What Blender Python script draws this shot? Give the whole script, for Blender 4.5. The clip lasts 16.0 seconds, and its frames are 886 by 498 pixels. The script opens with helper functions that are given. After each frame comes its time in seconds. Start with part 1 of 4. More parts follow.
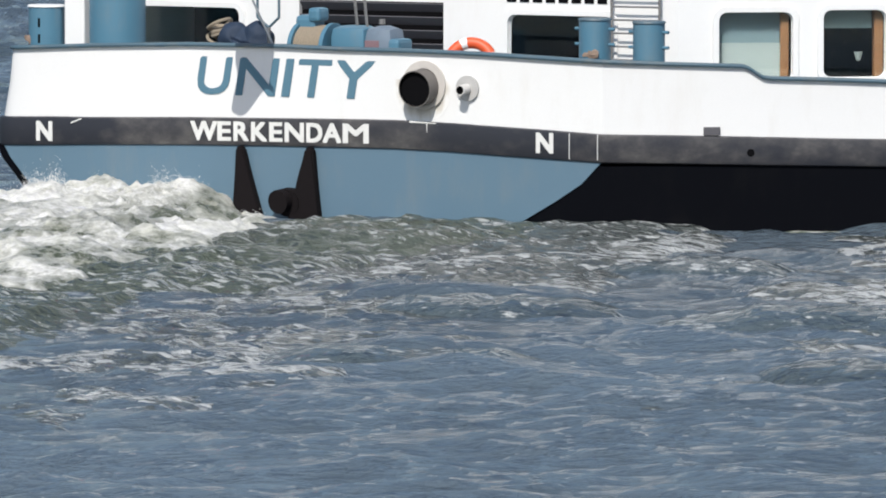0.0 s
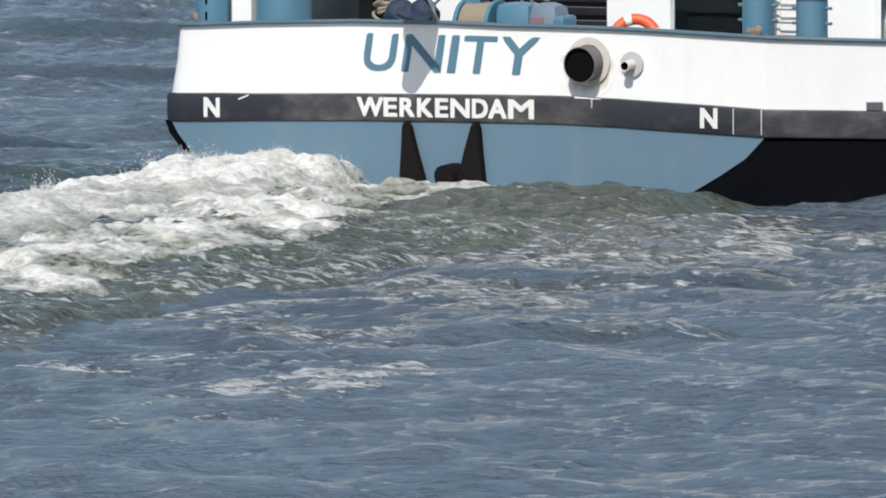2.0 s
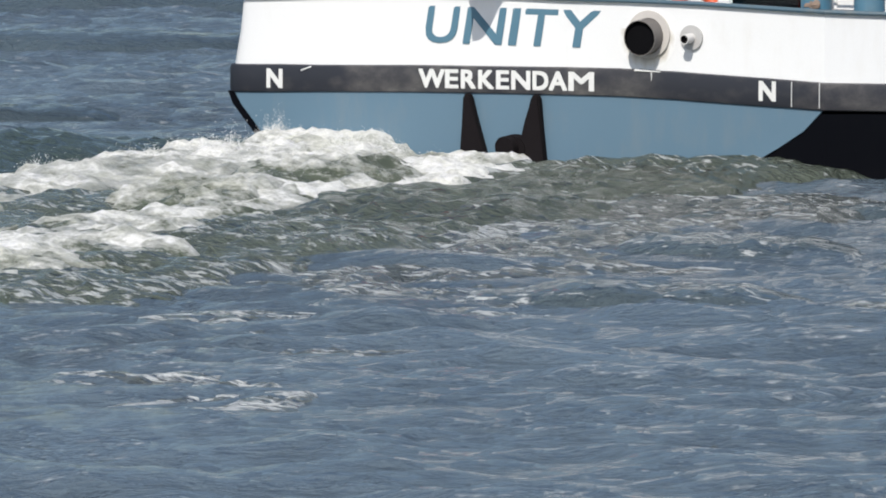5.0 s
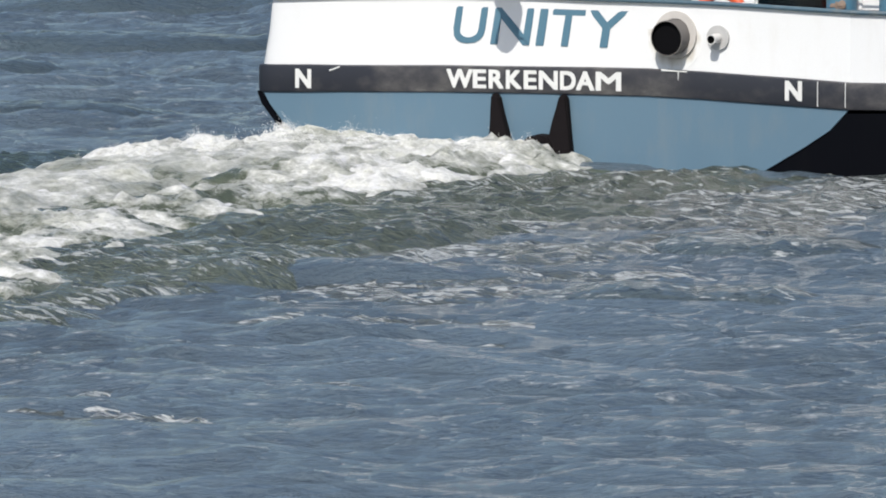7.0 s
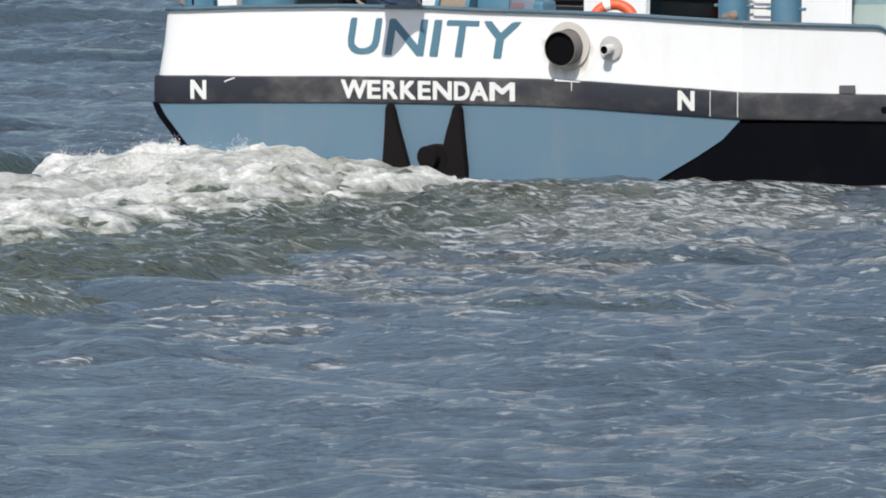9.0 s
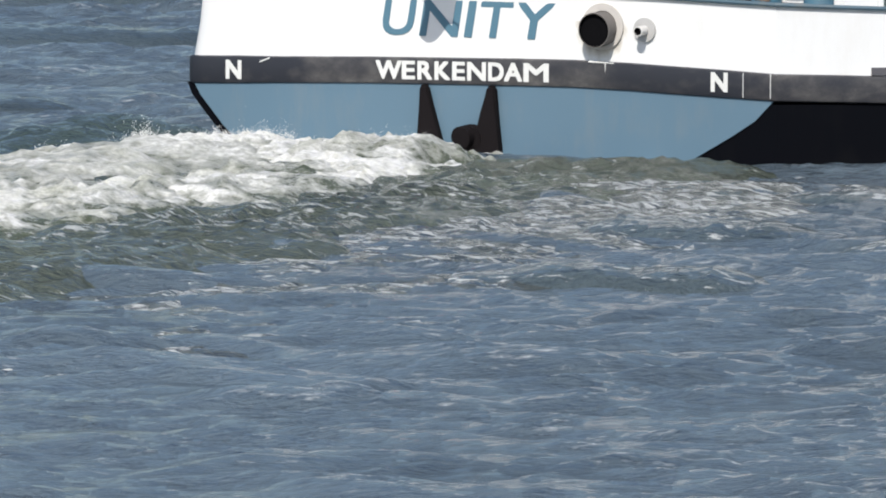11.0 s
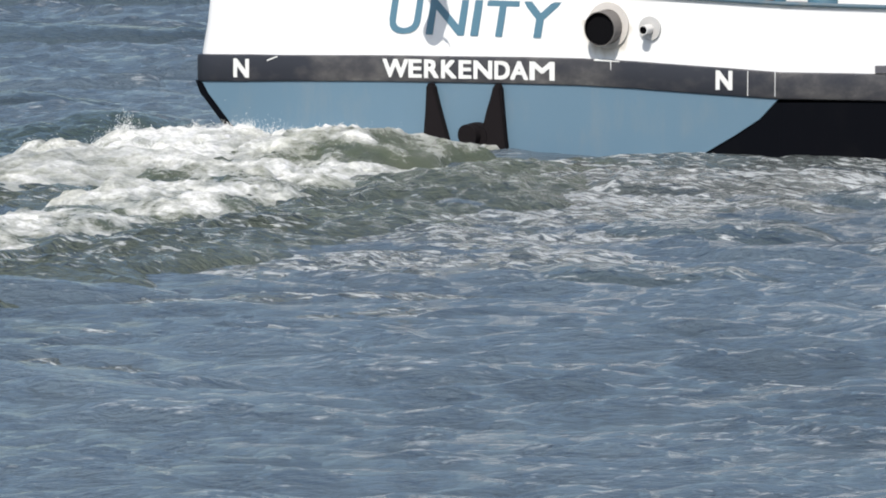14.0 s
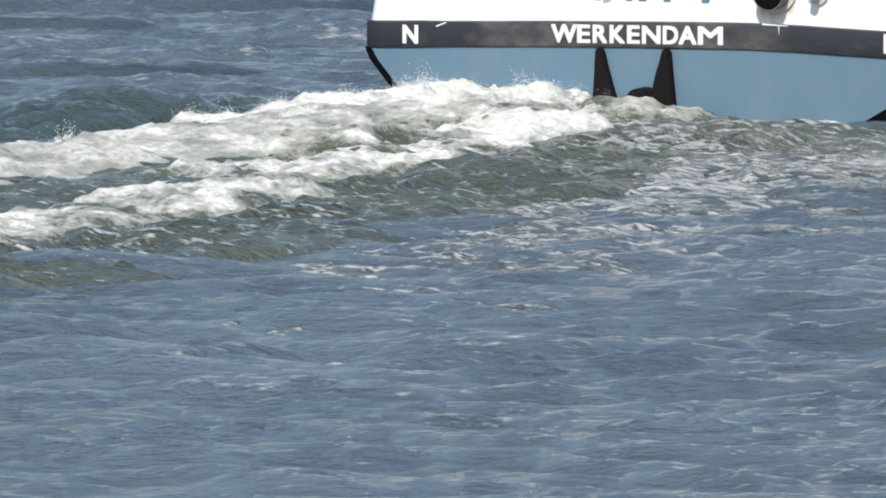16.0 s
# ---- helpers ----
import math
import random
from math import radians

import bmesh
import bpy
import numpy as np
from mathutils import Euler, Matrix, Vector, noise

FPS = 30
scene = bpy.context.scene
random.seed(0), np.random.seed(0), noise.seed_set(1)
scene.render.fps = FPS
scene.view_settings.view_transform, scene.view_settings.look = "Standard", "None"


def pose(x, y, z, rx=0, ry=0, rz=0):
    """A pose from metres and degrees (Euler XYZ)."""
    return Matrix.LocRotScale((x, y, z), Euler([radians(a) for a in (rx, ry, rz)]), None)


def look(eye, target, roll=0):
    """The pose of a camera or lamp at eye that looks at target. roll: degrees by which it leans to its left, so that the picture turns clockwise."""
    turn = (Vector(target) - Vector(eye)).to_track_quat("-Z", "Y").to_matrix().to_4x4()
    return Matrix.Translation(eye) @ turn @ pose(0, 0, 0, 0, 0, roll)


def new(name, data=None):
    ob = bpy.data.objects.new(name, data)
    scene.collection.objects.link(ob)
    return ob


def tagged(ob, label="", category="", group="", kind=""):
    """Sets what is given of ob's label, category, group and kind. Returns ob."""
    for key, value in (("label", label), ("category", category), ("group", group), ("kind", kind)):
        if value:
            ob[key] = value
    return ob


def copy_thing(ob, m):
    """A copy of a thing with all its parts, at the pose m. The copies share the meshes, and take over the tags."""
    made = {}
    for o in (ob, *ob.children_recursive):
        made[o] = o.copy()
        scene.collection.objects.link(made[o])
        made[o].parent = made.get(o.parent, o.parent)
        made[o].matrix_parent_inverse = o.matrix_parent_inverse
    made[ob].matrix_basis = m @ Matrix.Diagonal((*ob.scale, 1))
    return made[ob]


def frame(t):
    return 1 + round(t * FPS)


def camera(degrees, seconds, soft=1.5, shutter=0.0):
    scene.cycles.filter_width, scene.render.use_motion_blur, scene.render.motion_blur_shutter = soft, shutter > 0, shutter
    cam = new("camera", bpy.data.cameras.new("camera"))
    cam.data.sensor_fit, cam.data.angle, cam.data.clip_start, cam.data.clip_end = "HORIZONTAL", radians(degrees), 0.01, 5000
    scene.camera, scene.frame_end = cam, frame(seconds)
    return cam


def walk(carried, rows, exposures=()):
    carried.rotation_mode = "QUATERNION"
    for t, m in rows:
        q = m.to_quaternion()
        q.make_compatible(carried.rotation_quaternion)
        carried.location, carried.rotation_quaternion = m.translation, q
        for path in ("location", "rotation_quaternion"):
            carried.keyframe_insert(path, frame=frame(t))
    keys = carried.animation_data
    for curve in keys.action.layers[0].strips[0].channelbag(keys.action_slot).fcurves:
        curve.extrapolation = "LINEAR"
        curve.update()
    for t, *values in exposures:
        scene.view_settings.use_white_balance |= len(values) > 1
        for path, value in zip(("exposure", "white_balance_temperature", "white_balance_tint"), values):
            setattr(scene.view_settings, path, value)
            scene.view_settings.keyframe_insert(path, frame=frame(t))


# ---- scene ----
cam = camera(6.4, 16.0, soft=1.9)
# seconds, yaw, pitch, roll of the long lens held on the bank, 8.5 m over the water
AIM = [
    (0.0, 0.0, -4.107, -0.008), (0.5, 0.01, -4.177, 0.094), (1.0, 0.212, -4.217, -0.113), (1.5, 0.553, -4.263, 0.03),
    (2.0, 0.852, -4.249, 0.144), (2.5, 1.195, -4.246, 0.14), (3.0, 1.35, -4.278, 0.125), (3.5, 1.111, -4.321, 0.075),
    (4.0, 0.802, -4.381, -0.017), (4.2, 0.778, -4.417, -0.131), (6.3, 0.94, -4.395, -0.067), (6.5, 0.865, -4.424, -0.092),
    (7.0, 0.786, -4.385, -0.104), (7.5, 0.805, -4.347, -0.18), (8.0, 0.534, -4.278, -0.04), (8.5, 0.045, -4.252, -0.16),
    (9.0, -0.224, -4.285, -0.039), (9.2, -0.331, -4.303, -0.115), (11.3, -0.166, -4.418, -0.245), (11.5, -0.325, -4.432, -0.089),
    (12.0, -0.677, -4.527, -0.259), (12.5, -0.771, -4.573, -0.133), (13.0, -0.824, -4.495, -0.213), (13.5, -0.728, -4.45, -0.042),
    (14.0, -0.408, -4.39, -0.214), (14.5, -0.05, -4.342, -0.191), (15.0, 0.299, -4.371, -0.174), (15.5, 0.439, -4.514, -0.139),
    (16.0, 0.641, -4.626, 0.107),
]
walk(cam, [(t, pose(0, 0, 8.5, 90 + p, r, w)) for t, w, p, r in AIM], [(0, 0.05), (8, 0.05), (12, 0.17), (16, 0.25)])

# ---- light ----
SUN = Vector((-0.157, -0.672, 0.72)).normalized()
world = bpy.data.worlds.new("sky")
scene.world = world
world.use_nodes = True
wn = world.node_tree.nodes
sky = wn.new("ShaderNodeTexSky")
sky.sky_type, sky.sun_disc = "NISHITA", False
sky.sun_elevation, sky.sun_rotation = math.asin(SUN.z), math.atan2(SUN.x, SUN.y)
sky.air_density, sky.dust_density, sky.ozone_density = 1.0, 1.2, 1.6
wn["Background"].inputs["Strength"].default_value = 0.11
world.node_tree.links.new(sky.outputs["Color"], wn["Background"].inputs["Color"])
sun_data = bpy.data.lights.new("sun", "SUN")
sun_data.energy, sun_data.angle, sun_data.color = 4.2, radians(0.5), (1.0, 0.96, 0.89)
sun = new("sun", sun_data)
sun.matrix_world = look((0, 0, 60), Vector((0, 0, 60)) - SUN)

# ---- materials ----


def mat(name, rough=0.5, metal=0.0):
    m = bpy.data.materials.new(name)
    m.use_nodes = True
    b = m.node_tree.nodes["Principled BSDF"]
    b.inputs["Roughness"].default_value = rough
    b.inputs["Metallic"].default_value = metal
    return m, m.node_tree.nodes, m.node_tree.links, b


def coords(n, l, scale=(1, 1, 1), space="Object", shuffle=False, turn=0.0):
    tc, mp = n.new("ShaderNodeTexCoord"), n.new("ShaderNodeMapping")
    mp.inputs["Scale"].default_value = scale
    mp.inputs["Rotation"].default_value[2] = radians(turn)
    l.new(tc.outputs[space], mp.inputs["Vector"])
    if shuffle:
        info, off = n.new("ShaderNodeObjectInfo"), n.new("ShaderNodeVectorMath")
        off.operation = "SCALE"
        off.inputs[0].default_value = (37, 53, 29)
        l.new(info.outputs["Random"], off.inputs["Scale"])
        l.new(off.outputs[0], mp.inputs["Location"])
    return mp.outputs["Vector"]


def noise_node(n, l, vec, scale, detail=4.0, rough=0.55):
    t = n.new("ShaderNodeTexNoise")
    t.inputs["Scale"].default_value, t.inputs["Detail"].default_value = scale, detail
    t.inputs["Roughness"].default_value = rough
    l.new(vec, t.inputs["Vector"])
    return t.outputs["Fac"]


def ramp(n, l, fac, stops):
    r = n.new("ShaderNodeValToRGB")
    e = r.color_ramp.elements
    while len(e) < len(stops):
        e.new(0.5)
    for k, (p, c) in zip(e, stops):
        k.position = p
        k.color = (*c, 1) if len(c) == 3 else c
    l.new(fac, r.inputs["Fac"])
    return r.outputs["Color"]


def mixed(n, l, fac, a, b, mode="MIX"):
    m = n.new("ShaderNodeMix")
    m.data_type, m.blend_type = "RGBA", mode
    for sock, v in ((m.inputs[0], fac), (m.inputs[6], a), (m.inputs[7], b)):
        if isinstance(v, (int, float)):
            sock.default_value = v
        elif isinstance(v, tuple):
            sock.default_value = (*v, 1)
        else:
            l.new(v, sock)
    return m.outputs[2]


def calc(n, l, op, a, b=0.0, clamp=False):
    m = n.new("ShaderNodeMath")
    m.operation, m.use_clamp = op, clamp
    for sock, v in ((m.inputs[0], a), (m.inputs[1], b)):
        if isinstance(v, (int, float)):
            sock.default_value = v
        else:
            l.new(v, sock)
    return m.outputs[0]


def bump(n, l, b, height, strength=0.3, dist=0.02):
    k = n.new("ShaderNodeBump")
    k.inputs["Strength"].default_value, k.inputs["Distance"].default_value = strength, dist
    l.new(height, k.inputs["Height"])
    l.new(k.outputs["Normal"], b.inputs["Normal"])
    return k


def paint(name, colour, dirt, rough=0.42, wear=0.35, plates=0.012):
    """Ship's paint: buckled plating, run-down dirt in upright streaks, fine grain."""
    m, n, l, b = mat(name, rough)
    broad = noise_node(n, l, coords(n, l, (0.5, 0.5, 0.5)), 1.6, 5)
    streak = noise_node(n, l, coords(n, l, (2.6, 2.6, 0.6)), 1.5, 6, 0.65)
    fine = noise_node(n, l, coords(n, l), 38, 3)
    f = calc(n, l, "MULTIPLY", streak, broad)
    f = ramp(n, l, f, [(0.26, (0, 0, 0)), (0.46, (wear, wear, wear))])
    c = mixed(n, l, f, colour, dirt)
    c = mixed(n, l, calc(n, l, "MULTIPLY", fine, 0.14), c, tuple(v * 0.6 for v in colour))
    l.new(c, b.inputs["Base Color"])
    l.new(calc(n, l, "ADD", calc(n, l, "MULTIPLY", streak, 0.3), rough - 0.12), b.inputs["Roughness"])
    bump(n, l, b, noise_node(n, l, coords(n, l, (1, 1, 0.8)), 1.1, 2), 0.6, plates)
    return m


def plain(name, colour, rough=0.5, metal=0.0, vary=0.25, scale=14):
    m, n, l, b = mat(name, rough, metal)
    v = noise_node(n, l, coords(n, l), scale, 5)
    l.new(mixed(n, l, calc(n, l, "MULTIPLY", v, vary), colour, tuple(k * 0.45 for k in colour)), b.inputs["Base Color"])
    bump(n, l, b, noise_node(n, l, coords(n, l), scale * 4, 3), 0.15, 0.004)
    return m


WHITE = paint("white_paint", (0.8, 0.8, 0.8), (0.55, 0.5, 0.42), 0.4, 0.16)
BLUE = paint("light_blue_paint", (0.11, 0.186, 0.252), (0.16, 0.21, 0.245), 0.45, 0.6)
BLUE_DECK = paint("blue_deck_paint", (0.075, 0.19, 0.275), (0.16, 0.2, 0.22), 0.45, 0.5, 0.003)
RAIL = paint("rail_paint", (0.07, 0.125, 0.165), (0.17, 0.17, 0.16), 0.5, 0.7, 0.003)
LETTER_BLUE = paint("letter_blue", (0.085, 0.185, 0.255), (0.14, 0.25, 0.31), 0.5, 0.4, 0.0)
LETTER_WHITE = plain("letter_white", (0.76, 0.76, 0.74), 0.55, 0, 0.3, 9)
HULL_BLACK = paint("black_hull_paint", (0.0035, 0.004, 0.006), (0.009, 0.009, 0.01), 0.66, 0.5)
NAVY_TARP = plain("navy_tarpaulin", (0.016, 0.034, 0.07), 0.75, 0, 0.6, 5)
ROPE = plain("pale_rope", (0.34, 0.285, 0.215), 0.9, 0, 0.8, 45)
STEEL = plain("bare_steel", (0.36, 0.35, 0.34), 0.45, 0.8, 0.5, 12)
DARK = plain("dark_louvre", (0.1, 0.097, 0.11), 0.6, 0, 0.4, 6)
# black for soot and paint; also for shade painted into bores and behind slats
SOOT_BLACK = plain("soot_black", (0.006, 0.006, 0.007), 0.9, 0, 0.3, 12)
ORANGE = plain("orange_buoy", (0.75, 0.11, 0.035), 0.5, 0, 0.3, 10)
# near-black: the shade of the unlit cabin is put into this colour
INSIDE_SHADE = plain("cabin_dark_lining", (0.004, 0.0055, 0.011), 0.8)
BLIND = plain("pale_green_blind", (0.3, 0.325, 0.315), 0.85, 0, 0.2, 3)
WOOD = plain("brown_wood", (0.24, 0.11, 0.045), 0.5, 0, 0.5, 8)
RUST = plain("rusty_patch", (0.3, 0.22, 0.17), 0.85, 0, 0.7, 20)
RUBBER = plain("black_rubber", (0.014, 0.012, 0.013), 0.75, 0, 0.4, 10)
DECK = plain("deck_plating", (0.1, 0.17, 0.2), 0.7, 0, 0.5, 3)
FLAGCLOTH = plain("flag_cloth", (0.5, 0.07, 0.06), 0.85, 0, 0.2, 5)


def band_material():
    """Black rubbing strake, scuffed grey in long smears."""
    m, n, l, b = mat("scuffed_black_band", 0.5)
    broad = noise_node(n, l, coords(n, l, (0.45, 0.45, 0.8)), 1.3, 5, 0.6)
    smear = noise_node(n, l, coords(n, l, (1.2, 1.2, 1.8)), 1.8, 7, 0.66)
    f = calc(n, l, "MULTIPLY", broad, smear)
    tc, sep = n.new("ShaderNodeTexCoord"), n.new("ShaderNodeSeparateXYZ")
    l.new(tc.outputs["Object"], sep.inputs[0])
    # rubbed bare along the middle of the transom and the quarter, black towards the port end
    rub = ramp(n, l, calc(n, l, "ADD", calc(n, l, "MULTIPLY", sep.outputs["X"], 0.1), 0.5), [(0.14, (0, 0, 0)), (0.22, (1, 1, 1)), (0.32, (0.6, 0.6, 0.6)), (0.72, (1, 1, 1)), (0.79, (0.35, 0.35, 0.35)), (0.95, (0.3, 0.3, 0.3)), (1.0, (0.42, 0.42, 0.42))])
    f = calc(n, l, "ADD", f, calc(n, l, "MULTIPLY", calc(n, l, "SUBTRACT", rub, 0.5), 0.15))
    c = ramp(n, l, f, [(0.18, (0.02, 0.022, 0.03)), (0.27, (0.042, 0.041, 0.046)), (0.36, (0.08, 0.077, 0.077)), (0.47, (0.17, 0.16, 0.155))])
    l.new(c, b.inputs["Base Color"])
    bump(n, l, b, smear, 0.4, 0.015)
    return m


BAND = band_material()
for _m in (HULL_BLACK, RUBBER, SOOT_BLACK):
    _m.node_tree.nodes["Principled BSDF"].inputs["Specular IOR Level"].default_value = 0.03


def glass_material():
    m, n, l, b = mat("window_glass", 0.03)
    b.inputs["Transmission Weight"].default_value = 1.0
    b.inputs["IOR"].default_value = 1.45
    b.inputs["Base Color"].default_value = (0.8, 0.88, 0.9, 1)
    return m


GLASS = glass_material()


def water_material(name, deep, rough, chop, glint_foam, shuffle=False, white=0.6, crest=0.9, soft=0.09):
    """River water: body colour in drifting patches, ripples, and thin torn pale flecks, most of them on the crests:
    foam, and sky glints put into the colour.
    """
    m, n, l, b = mat(name, rough)
    b.inputs["IOR"].default_value = 1.33
    tc, sep = n.new("ShaderNodeTexCoord"), n.new("ShaderNodeSeparateXYZ")
    l.new(tc.outputs["Object"], sep.inputs[0])
    cloud = noise_node(n, l, coords(n, l, (1, 0.5, 1), shuffle=shuffle), 0.16, 4)
    c = mixed(n, l, ramp(n, l, cloud, [(0.35, (0, 0, 0)), (0.65, (1, 1, 1))]), deep, tuple(k * 1.5 for k in deep))
    flecks = noise_node(n, l, coords(n, l, (0.6, 1.3, 1), shuffle=shuffle), 4.6, 4, 0.62)
    patch = noise_node(n, l, coords(n, l, (0.22, 0.06, 1), shuffle=shuffle, turn=-14), 1.0, 5, 0.62)
    f = calc(n, l, "ADD", flecks, calc(n, l, "MULTIPLY", calc(n, l, "SUBTRACT", patch, 0.5), 0.62))
    f = calc(n, l, "ADD", f, calc(n, l, "MULTIPLY", sep.outputs["Z"], crest))
    # flecks mix thin foam with painted glints of bright sky
    mask = calc(n, l, "MULTIPLY", ramp(n, l, f, [(glint_foam, (0, 0, 0)), (glint_foam + soft, (1, 1, 1))]), white)
    c = mixed(n, l, mask, c, (0.58, 0.6, 0.605))
    l.new(calc(n, l, "ADD", calc(n, l, "MULTIPLY", mask, 0.5), rough), b.inputs["Roughness"])
    l.new(c, b.inputs["Base Color"])
    small = noise_node(n, l, coords(n, l, (0.75, 1.2, 1), shuffle=shuffle), 3.0, 3, 0.55)
    if shuffle:  # broken water has peaked wavelets
        small = calc(n, l, "SUBTRACT", 1.0, calc(n, l, "ABSOLUTE", calc(n, l, "MULTIPLY", calc(n, l, "SUBTRACT", small, 0.5), 2.0)))
    ripple = noise_node(n, l, coords(n, l, (0.8, 1.5, 1), shuffle=shuffle), 9.0, 4, 0.6)
    bump(n, l, b, calc(n, l, "ADD", small, calc(n, l, "MULTIPLY", ripple, 0.45)), 1.0, chop)
    return m


WATER = water_material("river_water", (0.066, 0.089, 0.111), 0.09, 0.2, 0.63, False, 0.44, 0.5, 0.16)
# river water darkened: the dim reflection on steep wave faces, as colour
SHADED_WATER = water_material("shaded_wave_water", (0.04, 0.056, 0.068), 0.08, 0.12, 0.75, True, 0.4, 0.0)
WAKE = water_material("flecked_wake_water", (0.07, 0.08, 0.078), 0.07, 0.3, 0.535, True, 0.85, 0.2)
WAKE_SWELL = water_material("wake_swell_water", (0.055, 0.073, 0.083), 0.07, 0.24, 0.585, True, 0.75, 0.2)
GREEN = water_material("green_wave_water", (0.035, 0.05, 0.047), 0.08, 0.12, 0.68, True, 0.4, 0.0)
CHURN = water_material("churned_water", (0.062, 0.073, 0.058), 0.12, 0.15, 0.61, True, 0.6, 0.15)


def foam_material(name, low, high):
    """Air-white froth over green churned water; torn in patches."""
    m, n, l, b = mat(name, 0.8)
    b.inputs["IOR"].default_value = 1.33
    tc, sep = n.new("ShaderNodeTexCoord"), n.new("ShaderNodeSeparateXYZ")
    l.new(tc.outputs["Object"], sep.inputs[0])
    torn = noise_node(n, l, coords(n, l, (0.8, 0.75, 1.6), shuffle=True), 0.9, 8, 0.66)
    fine = noise_node(n, l, coords(n, l, (0.8, 0.9, 1.3), shuffle=True), 7.0, 7, 0.74)
    lift = calc(n, l, "MULTIPLY", sep.outputs["Z"], 0.36)
    f = calc(n, l, "ADD", calc(n, l, "ADD", torn, calc(n, l, "MULTIPLY", fine, 0.36)), lift)
    mask = ramp(n, l, f, [(low, (0, 0, 0)), (high, (1, 1, 1))])
    white = mixed(n, l, ramp(n, l, fine, [(0.34, (0, 0, 0)), (0.6, (1, 1, 1))]), (0.47, 0.47, 0.445), (0.78, 0.775, 0.75))
    thin = noise_node(n, l, coords(n, l, (0.8, 0.7, 1.2), shuffle=True), 0.75, 3, 0.5)
    white = mixed(n, l, ramp(n, l, thin, [(0.52, (0, 0, 0)), (0.68, (0.42, 0.42, 0.42))]), white, (0.4, 0.405, 0.31))
    green = mixed(n, l, torn, (0.045, 0.062, 0.052), (0.15, 0.165, 0.105))
    l.new(mixed(n, l, mask, green, white), b.inputs["Base Color"])
    l.new(calc(n, l, "ADD", calc(n, l, "MULTIPLY", mask, 0.6), 0.15), b.inputs["Roughness"])
    froth = noise_node(n, l, coords(n, l, (1, 0.8, 1), shuffle=True), 16.0, 5, 0.7)
    bump(n, l, b, calc(n, l, "ADD", calc(n, l, "ADD", torn, fine), calc(n, l, "MULTIPLY", froth, 0.5)), 0.9, 0.06)
    b.inputs["Subsurface Weight"].default_value = 0.7
    b.inputs["Subsurface Radius"].default_value = (0.22, 0.22, 0.18)
    b.inputs["Subsurface Scale"].default_value = 0.5
    return m


FOAM = foam_material("white_foam", 0.53, 0.81)
FOAM_THIN = foam_material("broken_foam", 0.57, 0.85)
FOAM_EDGE = foam_material("streaky_foam", 0.75, 1.0)
FOAM_TORN = foam_material("torn_foam", 0.52, 0.8)
FOAM_SPENT = foam_material("spent_foam", 0.58, 0.98)
FOAM_LAP = foam_material("lapping_foam", 0.6, 0.82)
FOAM_STREAK = foam_material("foam_streaks", 0.68, 0.88)

# ---- helpers for meshes ----


def mesh_object(name, bm, material, parent=None, label="", smooth=False):
    me = bpy.data.meshes.new(name)
    bmesh.ops.recalc_face_normals(bm, faces=bm.faces[:])
    bm.to_mesh(me)
    bm.free()
    me.materials.append(material)
    if smooth:
        me.polygons.foreach_set("use_smooth", [True] * len(me.polygons))
        me.set_sharp_from_angle(angle=radians(32))
    ob = new(name, me)
    if parent:
        ob.parent = parent
    if label:
        ob["label"] = label
    return ob


def part(name, bm, material, parent, label="", smooth=False):
    return mesh_object(name, bm, material, parent, label, smooth)


def box(bm, x0, y0, z0, x1, y1, z1, bevel=0.0, m=None):
    mid = Matrix.Translation(((x0 + x1) / 2, (y0 + y1) / 2, (z0 + z1) / 2))
    s = Matrix.Diagonal((x1 - x0, y1 - y0, z1 - z0, 1))
    r = bmesh.ops.create_cube(bm, size=1, matrix=(m or Matrix()) @ mid @ s)
    if bevel:
        edges = {e for v in r["verts"] for e in v.link_edges}
        bmesh.ops.bevel(bm, geom=list(edges), offset=bevel, segments=2, affect="EDGES", profile=0.6)
    return bm


def rod(bm, a, b, r, r2=None, seg=12, caps=True):
    a, b = Vector(a), Vector(b)
    d = b - a
    m = Matrix.Translation((a + b) / 2) @ d.to_track_quat("Z", "Y").to_matrix().to_4x4()
    bmesh.ops.create_cone(bm, cap_ends=caps, segments=seg, radius1=r, radius2=r if r2 is None else r2, depth=d.length, matrix=m)
    return bm


def tube(bm, a, b, r, wall, seg=28):
    """A hollow pipe with a real wall."""
    a, b = Vector(a), Vector(b)
    q = (b - a).to_track_quat("Z", "Y").to_matrix()
    rings = []
    for p, k in ((a, r), (b, r), (b, r - wall), (a, r - wall)):
        rings.append([bm.verts.new(p + q @ Vector((k * math.cos(2 * math.pi * i / seg), k * math.sin(2 * math.pi * i / seg), 0))) for i in range(seg)])
    for u, v in zip(rings, rings[1:] + rings[:1]):
        for i in range(seg):
            bm.faces.new((u[i], u[(i + 1) % seg], v[(i + 1) % seg], v[i]))
    return bm


def torus(bm, c, q, big, small, a0=0.0, a1=360.0, seg=40, ring=12):
    full = a1 - a0 >= 360
    rings = []
    for i in range(seg if full else seg + 1):
        a = radians(a0 + (a1 - a0) * i / seg)
        rings.append([bm.verts.new(Vector(c) + q @ Vector(((big + small * math.cos(w)) * math.cos(a), (big + small * math.cos(w)) * math.sin(a), small * math.sin(w))))
                      for w in (2 * math.pi * j / ring for j in range(ring))])
    pairs = list(zip(rings, rings[1:])) + ([(rings[-1], rings[0])] if full else [])
    for u, v in pairs:
        for j in range(ring):
            bm.faces.new((u[j], u[(j + 1) % ring], v[(j + 1) % ring], v[j]))
    return bm


